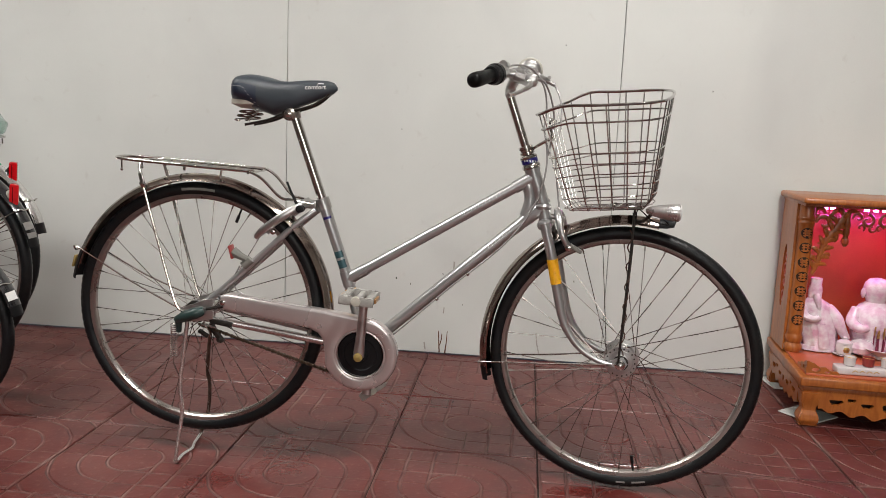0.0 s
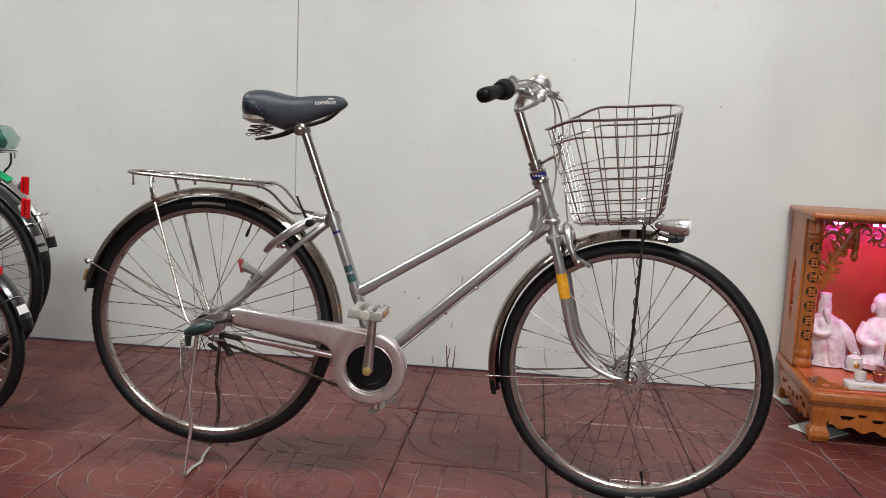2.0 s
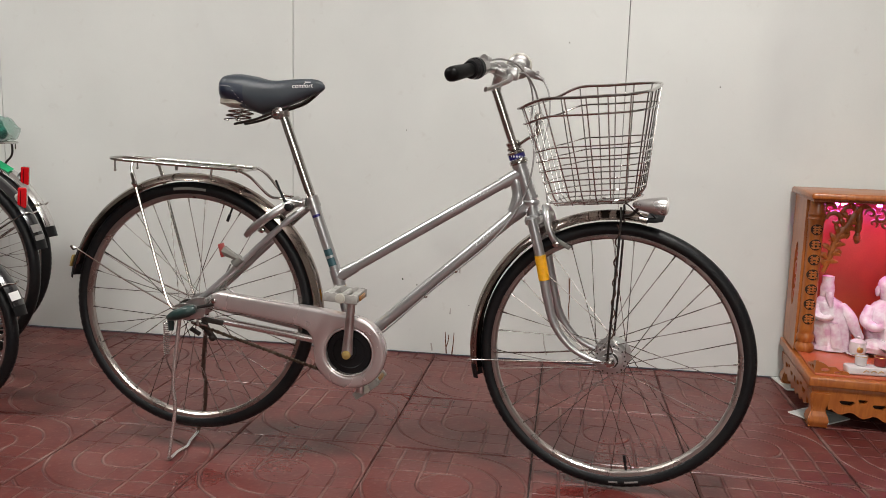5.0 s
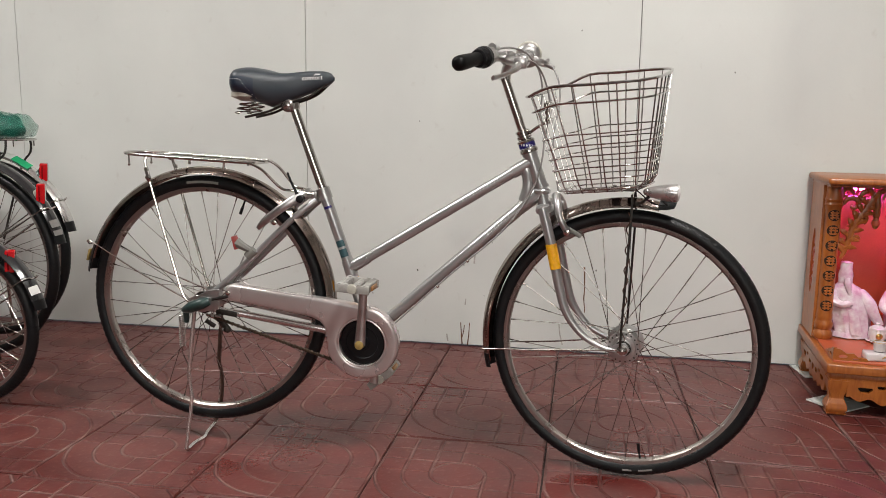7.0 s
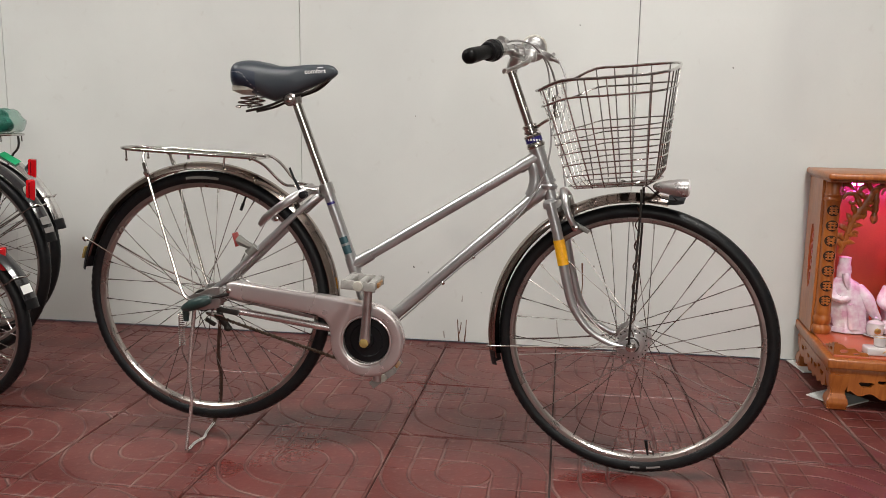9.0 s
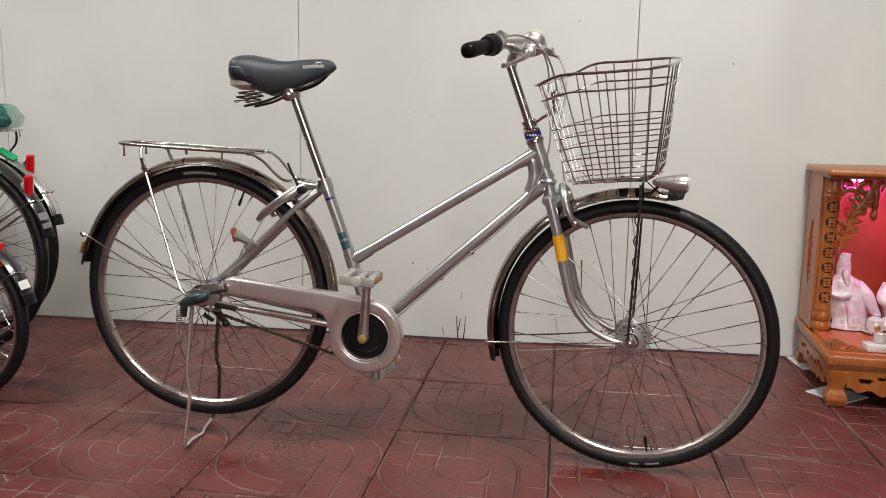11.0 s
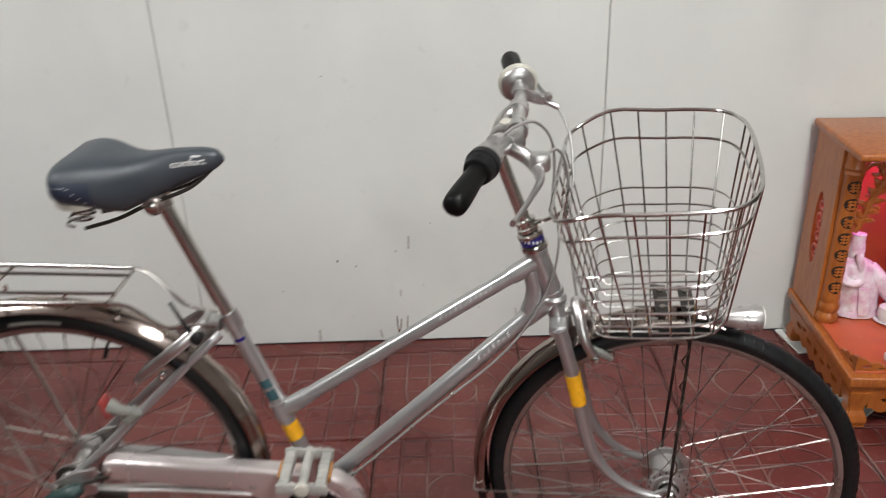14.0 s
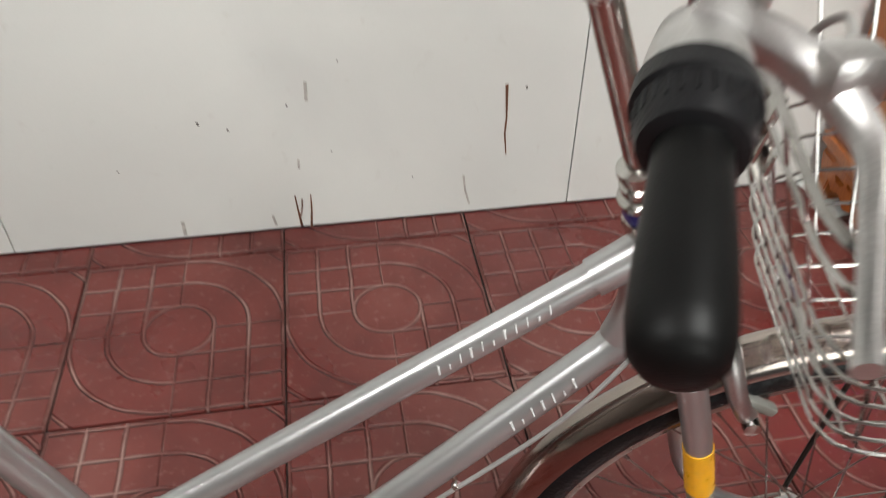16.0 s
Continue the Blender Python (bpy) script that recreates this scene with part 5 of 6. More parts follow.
part("lamp_wire", tube(smooth_path([LC + Vector((0.045, -0.01, -0.022)), LC + Vector((0.055, 0.0, -0.032)), LC + Vector((0.02, 0.005, -0.026)), LC + Vector((-0.015, 0.02, 0.0)), (0.482, 2.03, 0.70)], 5), 0.0016, 5), M_BLACK, lamp)

# ---- parked bicycles beside it ----
def parked(hub, R, guard, label, rack=False, reflector=None, stickers=(), bag=False, raised=True):
    """A bicycle that faces the other way: rear wheel, mudguard and frame, front wheel beyond."""
    cx, cy, cz = hub
    b = thing("parked_bicycle", (cx - 0.5, cy, 0), label, "bicycle", "parked bicycles")
    wheel(cx, cy, cz, R, b, n_spokes=32, hub="rear")
    f = part("rear_fender", strip(fender_path(cx, cy, cz, R + 0.020, 186, 18, 60), 0.056, 0.0016, 0.014), guard, b, "glossy rear mudguard")
    part("mudflap", strip(fender_path(cx, cy, cz, R + 0.022, 24, 12, 6), 0.052, 0.003, 0.010), M_BLACK, f, "black rubber mudflap")
    if reflector:
        p = Vector(reflector)
        d = (p - Vector((cx, cy, cz))).normalized()
        lens = [(sx_ * (0.0100 + 0.0035 * math.cos(q_)), sz_ * 0.026 + 0.008 * math.sin(q_)) for sx_, sz_, q0, q1 in ((1, 1, 0, 90), (-1, 1, 90, 0), (-1, -1, 0, -90), (1, -1, -90, 0)) for q_ in (radians(q0 + (q1 - q0) * e / 4) for e in range(5))]
        ref = part("red_reflector", slab(lens, -0.015, 0.015, 0.0028), M_RED, f, "bright red ribbed reflector", Matrix.Translation(p) @ Matrix.Rotation(radians(4), 4, "Y") @ Matrix.Rotation(radians(28), 4, "Z"))
        part("reflector_rib", tube([p + Vector((0.004, -0.0172, -0.025)), p + Vector((0.005, -0.0180, 0.0)), p + Vector((0.0065, -0.0172, 0.025))], 0.0018, 6), M_REDRIB, f)
        part("reflector_mount", tube([Vector((cx, cy, cz)) + d * (R + 0.022) + Vector((-0.012, 0, 0.012)), p - Vector((0.006, 0, 0.002))], [0.010, 0.022], 10), M_BLACK if R < 0.3 or guard is not M_BLKFENDER else M_CREAM, f)
    for s in (-1, 1):
        ang = radians(31)
        e = Vector((cx + (R + 0.034) * math.cos(ang), cy, cz + (R + 0.034) * math.sin(ang)))
        q = Vector((cx, cy + s * 0.064, cz))
        part("fender_stay", tube(smooth_path([q, q.lerp(e, 0.6) + Vector((0, s * 0.02, 0)), e + Vector((-0.01, s * 0.034, 0)), e], 5), 0.0024, 6), M_CHROME, f)
    for da, sz, mm, lb in stickers:
        a = radians(da)
        d = Vector((math.cos(a), 0, math.sin(a)))
        bm = box((0, 0, 0), (sz, 0.030, 0.0012), 0.0003, seg=1)
        part("sticker", bm, mm, f, lb, Matrix.Translation(Vector((cx, cy - 0.016, cz)) + d * (R + 0.0335)) @ Matrix.Rotation(radians(90) - a, 4, "Y") @ Matrix.Rotation(radians(24), 4, "X"), smooth=False)
    # frame and front wheel
    k = R / 0.343
    bbx, bbz = cx - 0.45 * k, max(0.27, cz - 0.06)
    seat = Vector((bbx + 0.16, cy, bbz + 0.46))
    hd = Vector((cx - 0.92, cy, bbz + 0.46))
    fr = part("frame", tube([(bbx, cy, bbz), seat], 0.015, 12), guard, b)
    part("down_tube", tube([hd - Vector((0, 0, 0.06)), (bbx, cy, bbz)], 0.016, 12), guard, fr)
    part("head_tube", tube([hd + Vector((0.02, 0, 0.05)), hd - Vector((0.03, 0, 0.10))], 0.019, 12), guard, fr)
    for s in (-1, 1):
        part("seat_stay", tube([seat - Vector((0.01, -s * 0.02, 0.08)), (cx, cy + s * 0.062, cz)], 0.008, 8), guard, fr)
        part("chain_stay", tube([(bbx, cy + s * 0.03, bbz), (cx, cy + s * 0.062, cz)], 0.010, 8), guard, fr)
        part("fork_blade", tube(smooth_path([hd - Vector((0.03, -s * 0.045, 0.10)), hd - Vector((0.09, -s * 0.048, 0.30)), (cx - 1.12, cy + s * 0.052, R)], 5), [0.013, 0.011, 0.008], 10), guard, fr)
        part("stand_leg", tube([(cx, cy + s * 0.07, cz), (cx + 0.0, cy + s * 0.10, 0.006)], 0.006, 8), M_CHROME, b)
    part("saddle", lathe([(0.02, -0.03), (0.09, -0.015), (0.10, 0.01), (0.06, 0.028), (0.01, 0.03)], seat + Vector((0.03, 0, 0.14)), "z", 20, 1.35, 0.85), M_BLACK, b, "black padded saddle")
    part("seat_post", tube([seat - Vector((0, 0, 0.03)), seat + Vector((0.03, 0, 0.12))], 0.0125, 12), M_CHROME, b)
    part("handlebar", tube(smooth_path([(hd.x + 0.20, cy - 0.27, hd.z + 0.26), (hd.x + 0.05, cy - 0.22, hd.z + 0.27), (hd.x, cy, hd.z + 0.26), (hd.x + 0.05, cy + 0.22, hd.z + 0.27), (hd.x + 0.20, cy + 0.27, hd.z + 0.26)], 5), 0.0115, 10), M_CHROME, b)
    part("stem", tube([hd, hd + Vector((0.04, 0, 0.27))], 0.0115, 10), M_CHROME, b)
    wheel(cx - 1.12, cy, R, R, b, n_spokes=32, hub="front")
    if rack:
        z = 0.815
        loop = [(cx - 0.16, 0.07), (cx + 0.10, 0.07), (cx + 0.185, 0.055), (cx + 0.205, 0.0), (cx + 0.185, -0.055), (cx + 0.10, -0.07), (cx - 0.16, -0.07)]
        r = part("luggage_rack", tube(smooth_path([(x, cy + y, z) for x, y in loop], 5), 0.0045, 8), M_CHROME, b, "chromed luggage rack")
        for y in (-0.03, 0.03):
            part("rack_bar", tube([(cx - 0.16, cy + y, z), (cx + 0.19, cy + y, z)], 0.0036, 8), M_CHROME, r)
        for s in (-1, 1):
            part("rack_leg", tube(smooth_path([(cx + 0.155, cy + s * 0.066, z), (cx + 0.150, cy + s * 0.07, z - 0.05), (cx + 0.10, cy + s * 0.072, z - 0.12), (cx, cy + s * 0.068, cz)], 4), 0.0042, 8), M_DARKSTEEL, r)
            part("bungee_hook", tube([(cx + 0.178, cy + s * 0.056, z), (cx + 0.178, cy + s * 0.056, z - 0.026)], 0.0024, 6), M_CHROME, r)
    return b


P1, P2, P3 = (-1.888, 2.74, 0.398), (-1.752, 2.485, 0.395), (-1.531, 2.175, 0.262)
parked(P1, 0.343, M_SILVGUARD, "parked bicycle with silver mudguard and rear rack", True, (-1.634, 2.74, 0.694), stickers=((71, 0.045, M_WHITE, "torn white sticker"), (62, 0.075, M_GRNSTICK, "green sticker with pale bars")))
parked(P2, 0.343, M_BLKFENDER, "parked bicycle with glossy black mudguard and red reflector", False, (-1.457, 2.48, 0.642), stickers=((23, 0.026, M_CABLE, "worn grey sticker"), (18, 0.018, M_CABLE, "worn grey sticker")))
parked(P3, 0.262, M_BLKFENDER, "small-wheeled parked bicycle with black mudguard", False, (-1.348, 2.175, 0.466), stickers=((24, 0.026, M_WHITE, "white sticker with a black mark"),))
# green bag on the rack of the far bicycle
bag = thing("plastic_bag", (-1.80, 2.74, 0.82), "green plastic bag of dark things on a bicycle rack", "bag")
def crumpled(profile, centre, sx, sy, amp, freq, floor_z, shift=0.0):
    """A soft bag-like form: a fine turned shape, dented all over."""
    fine = [(p.x, p.z) for p in smooth_path([(r, 0, z) for r, z in profile], 5)]
    bm = lathe(fine, centre, "z", 56, sx, sy)
    for v in bm.verts:
        v.co += amp * noise.noise_vector(v.co * freq + Vector((shift, 0, 0))) + 0.4 * amp * noise.noise_vector(v.co * freq * 2.7)
        v.co.z = max(v.co.z, floor_z)
    return bm


part("bag_skin", crumpled([(0.02, 0.0), (0.085, 0.003), (0.106, 0.026), (0.10, 0.056), (0.07, 0.083), (0.01, 0.096)], (-1.805, 2.74, 0.821), 1.32, 0.85, 0.012, 24, 0.8195), M_BAG, bag, "crumpled green plastic film")
part("bag_contents", crumpled([(0.02, 0.0), (0.075, 0.003), (0.088, 0.026), (0.078, 0.052), (0.050, 0.076), (0.01, 0.084)], (-1.815, 2.735, 0.8255), 1.24, 0.80, 0.009, 30, 0.824, 3.0), M_BAGIN, bag, "dark cloth showing through")
part("red_cloth", crumpled([(0.005, 0.0), (0.03, 0.003), (0.036, 0.012), (0.02, 0.022), (0.004, 0.025)], (-1.885, 2.700, 0.884), 1.2, 0.8, 0.005, 40, 0.82), M_BAGRED, bag, "red cloth showing through")

# ---- household shrine ----
SX, SW = 1.176, 0.51
SC = SX + SW / 2
shrine = thing("shrine", (SC, 2.91, 0), "carved varnished wooden household shrine with red inside", "shrine")
base = part("base", join(box((SC, 2.894, 0.152), (SW + 0.030, 0.526, 0.032), 0.006, seg=3), box((SC, 2.894, 0.127), (SW + 0.006, 0.500, 0.020), 0.004)), M_WOOD, shrine, "varnished wooden base")
part("base_top", box((SC, 2.900, 0.1715), (SW - 0.01, 0.490, 0.008), 0.002), M_REDCLOTH, base, "red lacquered top")
for lx in (SX + 0.024, SX + SW - 0.024):
    for ly in (2.668, 3.118):
        leg = lathe([(0.028, 0.003), (0.036, 0.012), (0.038, 0.030), (0.028, 0.048), (0.024, 0.058), (0.032, 0.078), (0.036, 0.118)], (lx, ly, 0), "z", 4, 1.18, 1.18)
        bmesh.ops.rotate(leg, cent=(lx, ly, 0), matrix=Matrix.Rotation(radians(45), 3, "Z"), verts=leg.verts)
        bmesh.ops.bevel(leg, geom=[e for e in leg.edges], offset=0.004, segments=2, affect="EDGES")
        part("leg", leg, M_WOOD, base, "curved wooden leg")


def apron(length):
    """A board with a lobed lower edge, pierced by leafy openings."""
    lo = [(0, 0.120), (length, 0.120), (length, 0.062)]
    n = 40
    lo += [(length * (1 - i / n), 0.062 + 0.007 * math.cos(i / n * math.pi * 12) - 0.018 * math.sin(i / n * math.pi)) for i in range(1, n)]
    lo += [(0, 0.062)]
    holes = []
    for c, w, h, dz in ((0.13, 0.020, 0.011, 0.0), (0.24, 0.012, 0.008, 0.010), (0.36, 0.018, 0.010, -0.004), (0.50, 0.012, 0.015, -0.006), (0.64, 0.018, 0.010, -0.004), (0.76, 0.012, 0.008, 0.010), (0.87, 0.020, 0.011, 0.0)):
        holes.append([(length * c + w * math.cos(a) * (1 + 0.25 * math.sin(3 * a)), 0.088 + dz + h * math.sin(a) * (1 + 0.3 * math.cos(2 * a))) for a in (-2 * math.pi * i / 16 for i in range(16))])
    return slab(lo, 0, 0.014, 0.0, holes)


part("apron", apron(SW - 0.10), M_WOOD, base, "openwork carved apron", Matrix.Translation((SX + 0.05, 2.644, 0.0)))
for lx in (SX + 0.010, SX + SW + 0.004):
    part("apron", apron(0.40), M_WOOD, base, "openwork carved apron", Matrix.Translation((lx, 2.698, 0)) @ Matrix.Rotation(radians(90), 4, "Z"))
# dark box in place of the shaded hollow behind the openwork
part("apron_shade_box", box((SC, 2.90, 0.090), (SW - 0.07, 0.42, 0.05), 0), M_HOLESHADE, base)


def scroll(cx, cz, r, a0, turns, y, thick, grow=0.25, n=26):
    pts = []
    for i in range(n):
        t = i / (n - 1)
        a = radians(a0) + turns * 2 * math.pi * t
        rr = r * (1 - (1 - grow) * t)
        pts.append((cx + rr * math.cos(a), y, cz + rr * math.sin(a)))
    return tube(pts, [thick * 0.7, thick, thick, thick * 0.8, thick * 0.5], 8, flat=0.8)


# low carved corner fences on the base
for sgn, ox in ((1, SX + 0.004), (-1, SX + SW - 0.004)):
    tri = [(0, 0.150), (0.105, 0.150), (0.098, 0.160), (0.072, 0.164), (0.060, 0.174), (0.040, 0.172), (0.024, 0.184), (0.0, 0.190)]
    hol = [[(0.030 + 0.013 * math.cos(a), 0.163 + 0.006 * math.sin(a)) for a in (-2 * math.pi * i / 12 for i in range(12))], [(0.066 + 0.010 * math.cos(a), 0.157 + 0.003 * math.sin(a)) for a in (-2 * math.pi * i / 10 for i in range(10))]]
    part("corner_fence", slab(tri, 0, 0.010, 0, hol), M_WOOD, base, "small carved corner fence", Matrix.Translation((ox, 2.658, 0.025)) @ Matrix.Diagonal((sgn, 1, 1, 1)))
    part("corner_fence", slab(tri, 0, 0.010, 0, hol), M_WOOD, base, "small carved corner fence", Matrix.Translation((ox + (0.010 if sgn > 0 else 0.0), 2.660, 0.025)) @ Matrix.Rotation(radians(90), 4, "Z"))
# side panels with an openwork oval
for lx in (SX - 0.008, SX + SW - 0.006):
    oval = [(0.095 + 0.030 * math.cos(a), 0.43 + 0.115 * math.sin(a)) for a in (-2 * math.pi * i / 30 for i in range(30))]
    mm = Matrix.Translation((lx + 0.014, 2.945, 0)) @ Matrix.Rotation(radians(90), 4, "Z")
    sp = part("side_panel", slab([(0, 0.174), (0.195, 0.174), (0.195, 0.714), (0, 0.714)], 0, 0.014, 0, [oval]), M_WOOD, shrine, "wooden side panel", mm)
    lat = [scroll(0.095, 0.43 + dz, 0.024, a0, 1.1, 0.007, 0.0052) for dz, a0 in ((0.075, 90), (0.028, 270), (-0.022, 60), (-0.072, 250))]
    part("carving", join(*lat), M_REDCLOTH, sp, "red carved openwork", mm)
part("back_panel", box((SC, 3.146, 0.44), (SW - 0.014, 0.012, 0.53), 0.001), M_REDCLOTH, shrine, "red lacquered back panel")
part("roof", join(box((SC, 2.977, 0.7245), (SW + 0.045, 0.355, 0.022), 0.008, seg=3), box((SC, 2.990, 0.709), (SW + 0.020, 0.31, 0.010), 0.002)), M_WOOD, shrine, "flat bevelled wooden top")
part("lintel", box((SC, 2.948, 0.7005), (SW - 0.03, 0.020, 0.008), 0.002), M_WOODD, shrine)
for cx_ in (SX + 0.025, SX + SW - 0.025):
    cy_ = 2.935
    col = part("column", lathe([(r, h + (0.0245 if h < 0.25 else 0.0)) for r, h in ((0.026, 0.151), (0.031, 0.158), (0.031, 0.172), (0.027, 0.178), (0.025, 0.184), (0.029, 0.190), (0.030, 0.205), (0.026, 0.213), (0.025, 0.220), (0.027, 0.226), (0.0265, 0.236), (0.025, 0.245), (0.0245, 0.62), (0.026, 0.632), (0.029, 0.640), (0.026, 0.648), (0.029, 0.656), (0.026, 0.664), (0.025, 0.70))], (cx_, cy_, 0), "z", 24), M_WOOD, shrine, "turned and carved wooden column")
    for i in range(7):
        z = 0.604 - i * 0.0517
        # dark disc on the surface, for the shade in the carved round
        rec = lathe([(0.0005, 0.0), (0.0190, 0.0), (0.0190, 0.003), (0.0005, 0.0035)], (cx_, cy_ - 0.0243, z), (0, -1, 0), 18)
        for v in rec.verts:
            dx = v.co.x - cx_
            v.co.y += 0.0247 - math.sqrt(max(0.0001, 0.0247 ** 2 - dx * dx))
        md = part("medallion", rec, M_HOLESHADE, col, "round medallion, its recess shade a dark disc")
        rnd = random.Random(i)
        bars = [tube([(cx_ - 0.013, cy_ - 0.0262, z + dz), (cx_, cy_ - 0.0285, z + dz + rnd.uniform(-0.003, 0.003)), (cx_ + 0.013, cy_ - 0.0262, z + dz)], 0.0027, 6) for dz in (-0.009, 0.0, 0.009)]
        bars += [tube([(cx_ + dx, cy_ - 0.0282, z - 0.014), (cx_ + dx + rnd.uniform(-0.003, 0.003), cy_ - 0.0285, z + 0.014)], 0.0026, 6) for dx in (-0.006, 0.006)]
        part("medallion_carving", join(*bars), M_WOOD, md)
# leafy brackets between column and lintel
for sgn in (1, -1):
    def bx(x): return SC + sgn * (x - SC)
    vine = tube([(bx(p.x), p.y, p.z) for p in smooth_path([(1.238, 2.945, 0.455), (1.252, 2.945, 0.490), (1.262, 2.945, 0.535), (1.275, 2.945, 0.580), (1.30, 2.945, 0.615), (1.318, 2.945, 0.650), (1.330, 2.945, 0.682)], 5)], [0.007, 0.009, 0.011, 0.012, 0.013, 0.014, 0.012], 8, flat=0.7)
    curls = [scroll(bx(x), z, r, a if sgn > 0 else 180 - a, sgn * tn, 2.945, th) for x, z, r, a, tn, th in ((1.252, 0.560, 0.022, 200, 0.8, 0.007), (1.262, 0.640, 0.028, 180, -0.9, 0.009), (1.300, 0.664, 0.026, 20, 0.9, 0.009), (1.288, 0.595, 0.022, 300, 0.9, 0.008), (1.244, 0.505, 0.018, 90, 0.9, 0.006), (1.320, 0.628, 0.020, 330, -0.8, 0.008), (1.240, 0.675, 0.022, 0, 0.8, 0.008), (1.278, 0.522, 0.014, 10, 0.8, 0.006))]
    rl = random.Random(7)
    for k in range(16):
        t = k / 15
        q = Vector((1.244 + 0.085 * t ** 1.4, 2.943, 0.475 + 0.205 * t))
        aa = rl.uniform(-0.6, 0.6) + (0.2 if k % 2 else 2.6)
        tipv = q + 0.040 * Vector((math.cos(aa), -0.05, math.sin(aa) * 0.8 + 0.25))
        midv = q.lerp(tipv, 0.5) + Vector((0, -0.004, 0.006))
        curls.append(tube([(bx(v.x), v.y, v.z) for v in smooth_path([q, midv, tipv], 3)], [0.004, 0.0095, 0.002], 7, flat=0.6))
    part("leaf_bracket", join(vine, *curls), M_WOOD, shrine, "carved leafy wooden bracket")
    px_ = bx(1.336)
    pend = part("pendant", lathe([(0.004, 0.560), (0.009, 0.566), (0.012, 0.580), (0.008, 0.598), (0.011, 0.604), (0.013, 0.615), (0.010, 0.626), (0.013, 0.634), (0.012, 0.650), (0.009, 0.662), (0.012, 0.684)], (px_, 2.945, 0), "z", 16), M_WOODD, shrine, "turned wooden pendant")
    part("pendant_band", lathe([(0.0122, 0.573), (0.0132, 0.580), (0.0118, 0.588)], (px_, 2.945, 0), "z", 16), M_REDCLOTH, pend)
mid = [scroll(SC + s * dx, z, r, a, s * tn, 2.945, th) for s in (1, -1) for dx, z, r, a, tn, th in ((0.030, 0.655, 0.024, 90, 1.0, 0.007), (0.060, 0.665, 0.018, 200, 0.9, 0.006), (0.012, 0.630, 0.014, 0, 0.9, 0.005), (0.048, 0.632, 0.014, 300, -0.9, 0.005))]
for curl in mid:
    part("carved_scroll", curl, M_WOOD, shrine)
for dx in (-0.165, -0.140, -0.115, -0.03, 0.0, 0.03, 0.115, 0.14, 0.165):
    part("led_strip", box((SC + dx, 2.966, 0.693), (0.017, 0.008, 0.014), 0.002), M_LED, shrine, "glowing magenta light")
# it stands a little askew, its front turned
SKEW = Matrix.Translation((SC - 0.012, 2.888, 0)) @ Matrix.Rotation(radians(-4.5), 4, "Z")
shrine.matrix_world = SKEW

led = new("shrine_led", bpy.data.lights.new("shrine_led", "AREA"))
led.data.shape, led.data.size, led.data.size_y, led.data.energy, led.data.color = "RECTANGLE", 0.40, 0.03, 0.9, (1.0, 0.12, 0.70)
led.matrix_world = look((SC - 0.006, 2.950, 0.684), (SC - 0.006, 2.953, 0.2))

# statues: plain glazed forms
ZB = 0.1762
robe = lathe([(0.050, 0.0), (0.059, 0.004), (0.058, 0.014), (0.051, 0.024), (0.052, 0.060), (0.055, 0.088), (0.056, 0.105), (0.052, 0.128), (0.047, 0.155), (0.045, 0.180), (0.040, 0.198), (0.030, 0.210), (0.0245, 0.218), (0.0275, 0.232), (0.0285, 0.246), (0.0265, 0.262), (0.0235, 0.272), (0.0235, 0.300), (0.010, 0.304)], (1.280, 2.955, ZB), "z", 32, 1.0, 0.78)
for v in robe.verts:
    a = math.atan2(v.co.y - 2.955, v.co.x - 1.280)
    h = v.co.z - ZB
    if h < 0.20:
        v.co.x += 0.0022 * math.cos(9 * a) * math.cos(a)
        v.co.y += 0.0022 * math.cos(9 * a) * math.sin(a)
beard = tube(smooth_path([(1.280, 2.934, ZB + 0.236), (1.280, 2.924, ZB + 0.215), (1.280, 2.920, ZB + 0.178)], 4), [0.014, 0.013, 0.004], 10)
sash = tube(smooth_path([(1.280, 2.910, ZB + 0.120), (1.281, 2.909, ZB + 0.07), (1.280, 2.910, ZB + 0.02)], 4), [0.012, 0.014, 0.016], 8, flat=0.4)
sl1 = tube(smooth_path([(1.246, 2.95, ZB + 0.190), (1.236, 2.932, ZB + 0.155), (1.254, 2.916, ZB + 0.138), (1.278, 2.912, ZB + 0.146)], 5), [0.015, 0.018, 0.016, 0.010], 10)
sl2 = tube(smooth_path([(1.314, 2.95, ZB + 0.190), (1.330, 2.934, ZB + 0.148), (1.336, 2.928, ZB + 0.105), (1.350, 2.928, ZB + 0.062)], 5), [0.015, 0.019, 0.018, 0.012], 10)
for bm in (robe, beard, sash, sl1, sl2):
    for v in bm.verts:
        h = v.co.z - ZB
        k = min(1.0, max(0.0, (h - 0.02) / 0.20))
        wide = 1.22 if h < 0.19 else max(0.85, 1.22 - 9 * (h - 0.19))
        v.co.x = 1.280 + (v.co.x - 1.280) * wide + 0.016 - 0.036 * k
        v.co.z = ZB + h * 0.875
        v.co.y += 0.010
tagged(part("statue", join(robe, beard, sash, sl1, sl2), M_STATUE), "glazed white porcelain statue lit magenta in the shrine", "statue", "shrine statues")
body = lathe([(0.070, 0.0), (0.082, 0.006), (0.080, 0.03), (0.074, 0.055), (0.080, 0.095), (0.082, 0.13), (0.074, 0.17), (0.056, 0.20), (0.034, 0.215), (0.036, 0.225), (0.046, 0.245), (0.048, 0.27), (0.044, 0.292), (0.030, 0.308), (0.008, 0.314)], (1.432, 2.960, ZB), "z", 30, 1.05, 0.85)
ears = [lathe([(0.004, -0.022), (0.010, -0.012), (0.011, 0.004), (0.005, 0.018)], (1.432 + s * 0.052, 2.955, ZB + 0.252), "z", 12, 0.8, 1.2) for s in (-1, 1)]
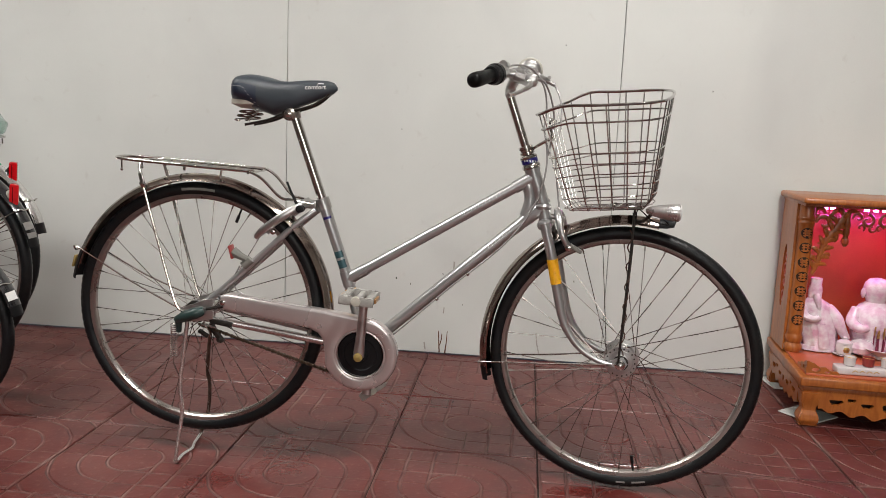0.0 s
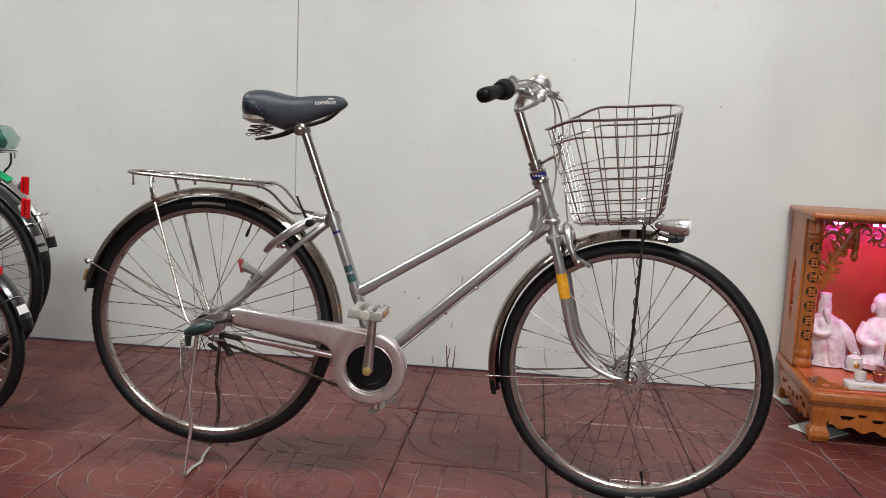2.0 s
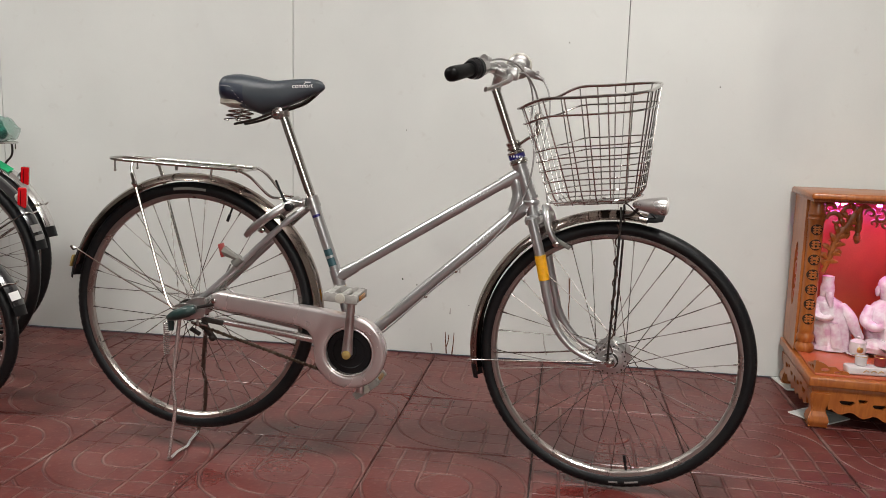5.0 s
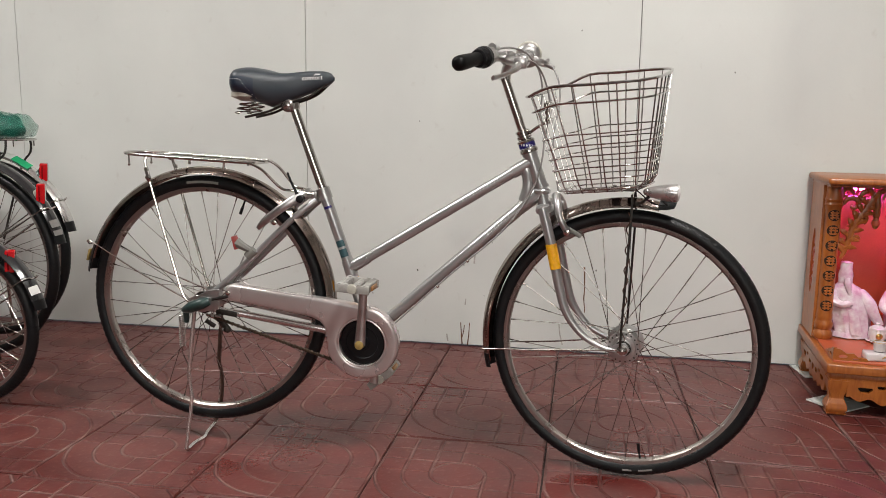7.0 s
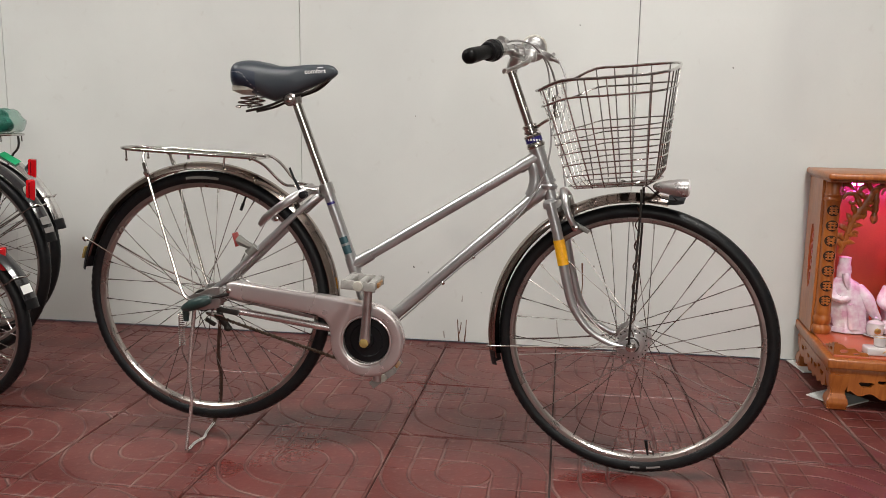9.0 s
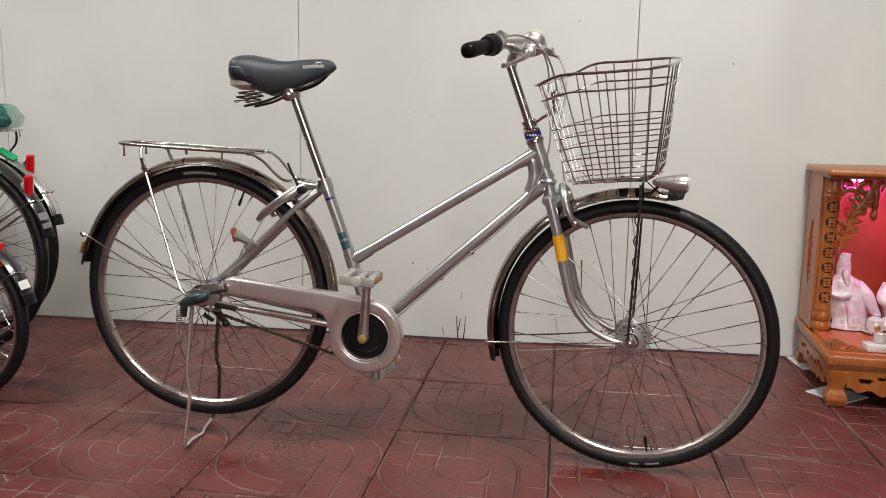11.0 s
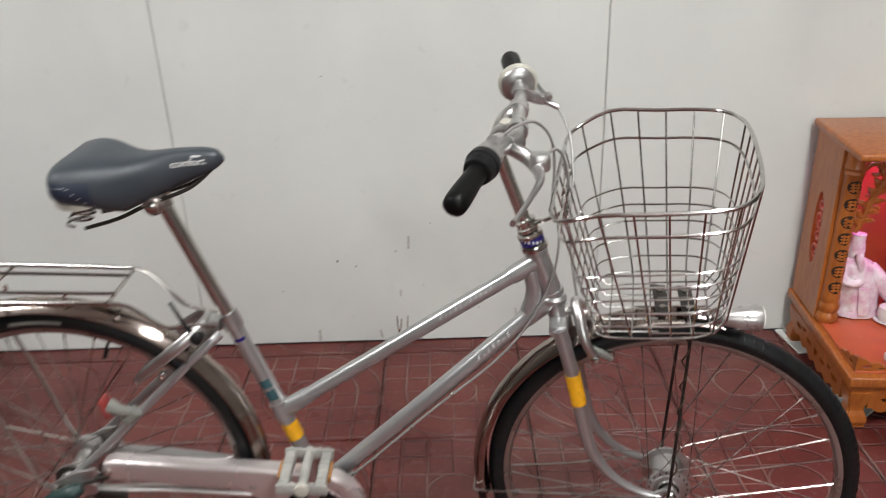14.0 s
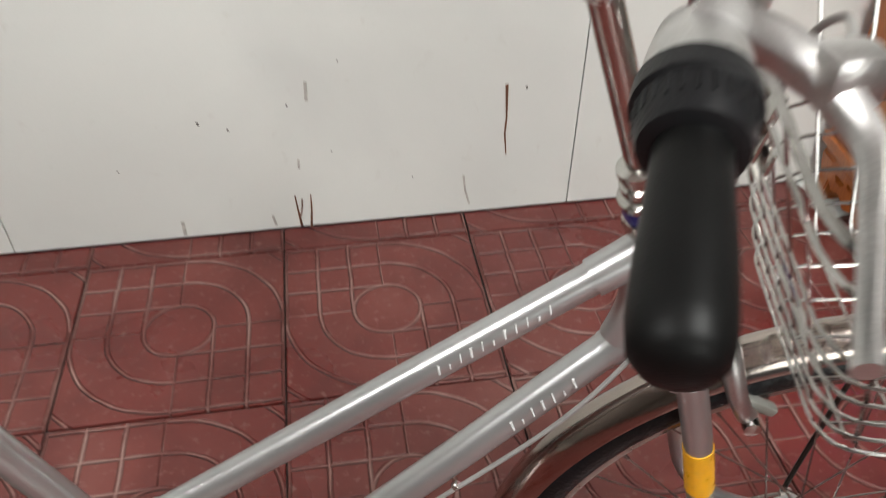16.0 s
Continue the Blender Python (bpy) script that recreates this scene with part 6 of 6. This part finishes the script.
arms = [tube(smooth_path([(1.432 + s * 0.068, 2.955, ZB + 0.185), (1.432 + s * 0.090, 2.935, ZB + 0.135), (1.432 + s * 0.070, 2.900, ZB + 0.115), (1.432 + s * 0.045, 2.890, ZB + 0.125)], 5), [0.020, 0.023, 0.020, 0.012], 12) for s in (-1, 1)]
knees = [lathe([(0.01, -0.03), (0.036, -0.022), (0.044, 0.0), (0.034, 0.022), (0.01, 0.032)], (1.432 + s * 0.058, 2.905, ZB + 0.040), "z", 18, 1.1, 0.9) for s in (-1, 1)]
for bm in (body, *ears, *arms, *knees):
    for v in bm.verts:
        v.co.x = 1.432 + (v.co.x - 1.432) * 0.92 + 0.036
        v.co.z = ZB + (v.co.z - ZB) * 0.88
tagged(part("statue", join(body, *ears, *arms, *knees), M_STATUE), "stout seated white porcelain statue lit magenta", "statue", "shrine statues")

# offerings
jar = thing("jar", (1.358, 2.905, ZB), "white porcelain lidded jar with gold dots on a saucer", "jar")
part("saucer", lathe([(0.010, 0.0), (0.026, 0.001), (0.036, 0.007), (0.034, 0.008), (0.010, 0.004)], (1.358, 2.905, ZB), "z", 24), M_PORC, jar)
part("body", lathe([(0.016, 0.004), (0.024, 0.008), (0.028, 0.022), (0.028, 0.036), (0.025, 0.044)], (1.358, 2.905, ZB), "z", 24), M_PORC, jar)
part("lid", lathe([(0.027, 0.044), (0.026, 0.050), (0.014, 0.058), (0.006, 0.060), (0.008, 0.066), (0.003, 0.070)], (1.358, 2.905, ZB), "z", 24), M_PORC, jar)
part("gold_dot", lathe([(0.0005, 0.0), (0.011, 0.0), (0.008, 0.002), (0.0005, 0.0028)], (1.356, 2.8778, ZB + 0.026), (0, -1, 0), 14), M_GOLD, jar, "gold painted dot")
tray = thing("tray", (1.330, 2.682, ZB), "white porcelain tray with gold brushwork", "tray")
part("body", box((1.342, 2.682, ZB + 0.013), (0.190, 0.052, 0.026), 0.006, seg=3), M_PORC, tray)
part("gold_brushwork", join(*[tube(smooth_path([(1.293 + 0.022 * i, 2.6555, ZB + 0.010), (1.301 + 0.022 * i, 2.6552, ZB + 0.017), (1.310 + 0.022 * i, 2.6555, ZB + 0.012)], 4), 0.0016, 5, flat=0.5) for i in range(4)]), M_GOLD, tray, "gold brush strokes")
for i, mt in enumerate((M_PORC, M_REDBACK, M_PORC)):
    cup = thing("cup", (1.292 + 0.058 * i, 2.684, ZB + 0.026), ("small white porcelain cup on the tray", "small coral porcelain cup on the tray")[i == 1], "cup", "offering cups")
    cx_ = 1.292 + 0.058 * i
    part("body", lathe([(0.013, 0.0), (0.017, 0.003), (0.0195, 0.030), (0.0175, 0.030), (0.015, 0.006), (0.001, 0.005)], (cx_, 2.684, ZB + 0.0262), "z", 22), mt, cup)
    part("gold_rim", tube([(cx_ + 0.0187 * math.cos(a), 2.684 + 0.0187 * math.sin(a), ZB + 0.0565) for a in (2 * math.pi * k / 22 for k in range(22))], 0.0011, 5, closed=True), M_GOLD, cup)
dish = thing("incense_bowl", (1.478, 2.890, ZB), "wide white porcelain bowl holding red incense sticks", "bowl")
part("bowl", lathe([(0.018, 0.0), (0.026, 0.002), (0.024, 0.012), (0.055, 0.028), (0.072, 0.040), (0.070, 0.042), (0.050, 0.032), (0.001, 0.022)], (1.478, 2.890, ZB), "z", 30), M_PORC, dish)
rnd = random.Random(4)
for i in range(16):
    bxs, bys = 1.474 + rnd.uniform(-0.032, 0.036), 2.888 + rnd.uniform(-0.020, 0.020)
    h = rnd.uniform(0.070, 0.098)
    tp = (bxs + rnd.uniform(-0.008, 0.008), bys + rnd.uniform(-0.006, 0.006), ZB + 0.026 + h)
    part("incense_stick", tube([(bxs, bys, ZB + 0.024), (bxs + (tp[0] - bxs) * 0.7, bys + (tp[1] - bys) * 0.7, ZB + 0.026 + h * 0.65)], 0.0022, 5), M_INCENSE, dish)
    part("incense_tip", tube([(bxs + (tp[0] - bxs) * 0.7, bys + (tp[1] - bys) * 0.7, ZB + 0.026 + h * 0.65), tp], 0.0026, 5), M_GOLD, dish)
# loose white tiles under the shrine's feet
for tx, ty, rz, sz in ((1.205, 2.752, 38, 0.135), (1.235, 3.098, 8, 0.15)):
    tl = part("loose_tile", box((0, 0, 0), (sz, sz, 0.005), 0.001, seg=1), M_WTILE, None, m=Matrix.Translation((tx, ty, 0.0032)) @ Matrix.Rotation(radians(rz), 4, "Z"))
    tagged(tl, "loose white ceramic tile lying under the shrine foot", "tile", "loose tiles")

# ---- floor tiles ----
tm = bmesh.new()
hx, hy, g = TILE_X / 2 - 0.0022, TILE_Y / 2 - 0.0022, 0.002
lo = [tm.verts.new((x, y, -0.012)) for x, y in ((-hx, -hy), (hx, -hy), (hx, hy), (-hx, hy))]
mi = [tm.verts.new((x, y, -g)) for x, y in ((-hx, -hy), (hx, -hy), (hx, hy), (-hx, hy))]
up = [tm.verts.new((x, y, 0.0)) for x, y in ((-hx + g, -hy + g), (hx - g, -hy + g), (hx - g, hy - g), (-hx + g, hy - g))]
for a, b in ((lo, mi), (mi, up)):
    for j in range(4):
        tm.faces.new((a[j], a[(j + 1) % 4], b[(j + 1) % 4], b[j]))
tm.faces.new(up)
tile_mesh = bpy.data.meshes.new("floor_tile")
tm.to_mesh(tile_mesh)
tm.free()
tile_mesh.materials.append(M_TILE)
TX0, TY0 = -0.366, 2.424
rnd = random.Random(9)
for i in range(-8, 9):
    for j in range(-12, 3):
        x, y = TX0 + i * TILE_X, TY0 + j * TILE_Y
        if j == 2:
            continue
        if not (X0 - 0.1 < x < X1 + 0.1 and Y0 - 0.1 < y < Y1 + 0.1):
            continue
        t = new("floor_tile", tile_mesh)
        t.parent = floor
        t.location = (x + rnd.uniform(-0.0008, 0.0008), y + rnd.uniform(-0.0008, 0.0008), rnd.uniform(-0.0009, 0.0))
        t.rotation_euler = (rnd.uniform(-0.0015, 0.0015), rnd.uniform(-0.0015, 0.0015), rnd.uniform(-0.002, 0.002))

# cut row along the wall
cut = bmesh.new()
y0c, y1c = -TILE_Y / 2 + 0.0006, Y1 - (TY0 + 2 * TILE_Y)
q = [cut.verts.new((x, y, z)) for z in (-0.012, 0.0) for x, y in ((-hx, y0c), (hx, y0c), (hx, y1c), (-hx, y1c))]
for f in ((0, 1, 5, 4), (1, 2, 6, 5), (2, 3, 7, 6), (3, 0, 4, 7), (4, 5, 6, 7)):
    cut.faces.new([q[k] for k in f])
cut_mesh = bpy.data.meshes.new("cut_tile")
cut.to_mesh(cut_mesh)
cut.free()
cut_mesh.materials.append(M_TILE)
for i in range(-8, 9):
    t = new("cut_tile", cut_mesh)
    t.parent = floor
    t.location = (TX0 + i * TILE_X, TY0 + 2 * TILE_Y, rnd.uniform(-0.0006, 0.0))
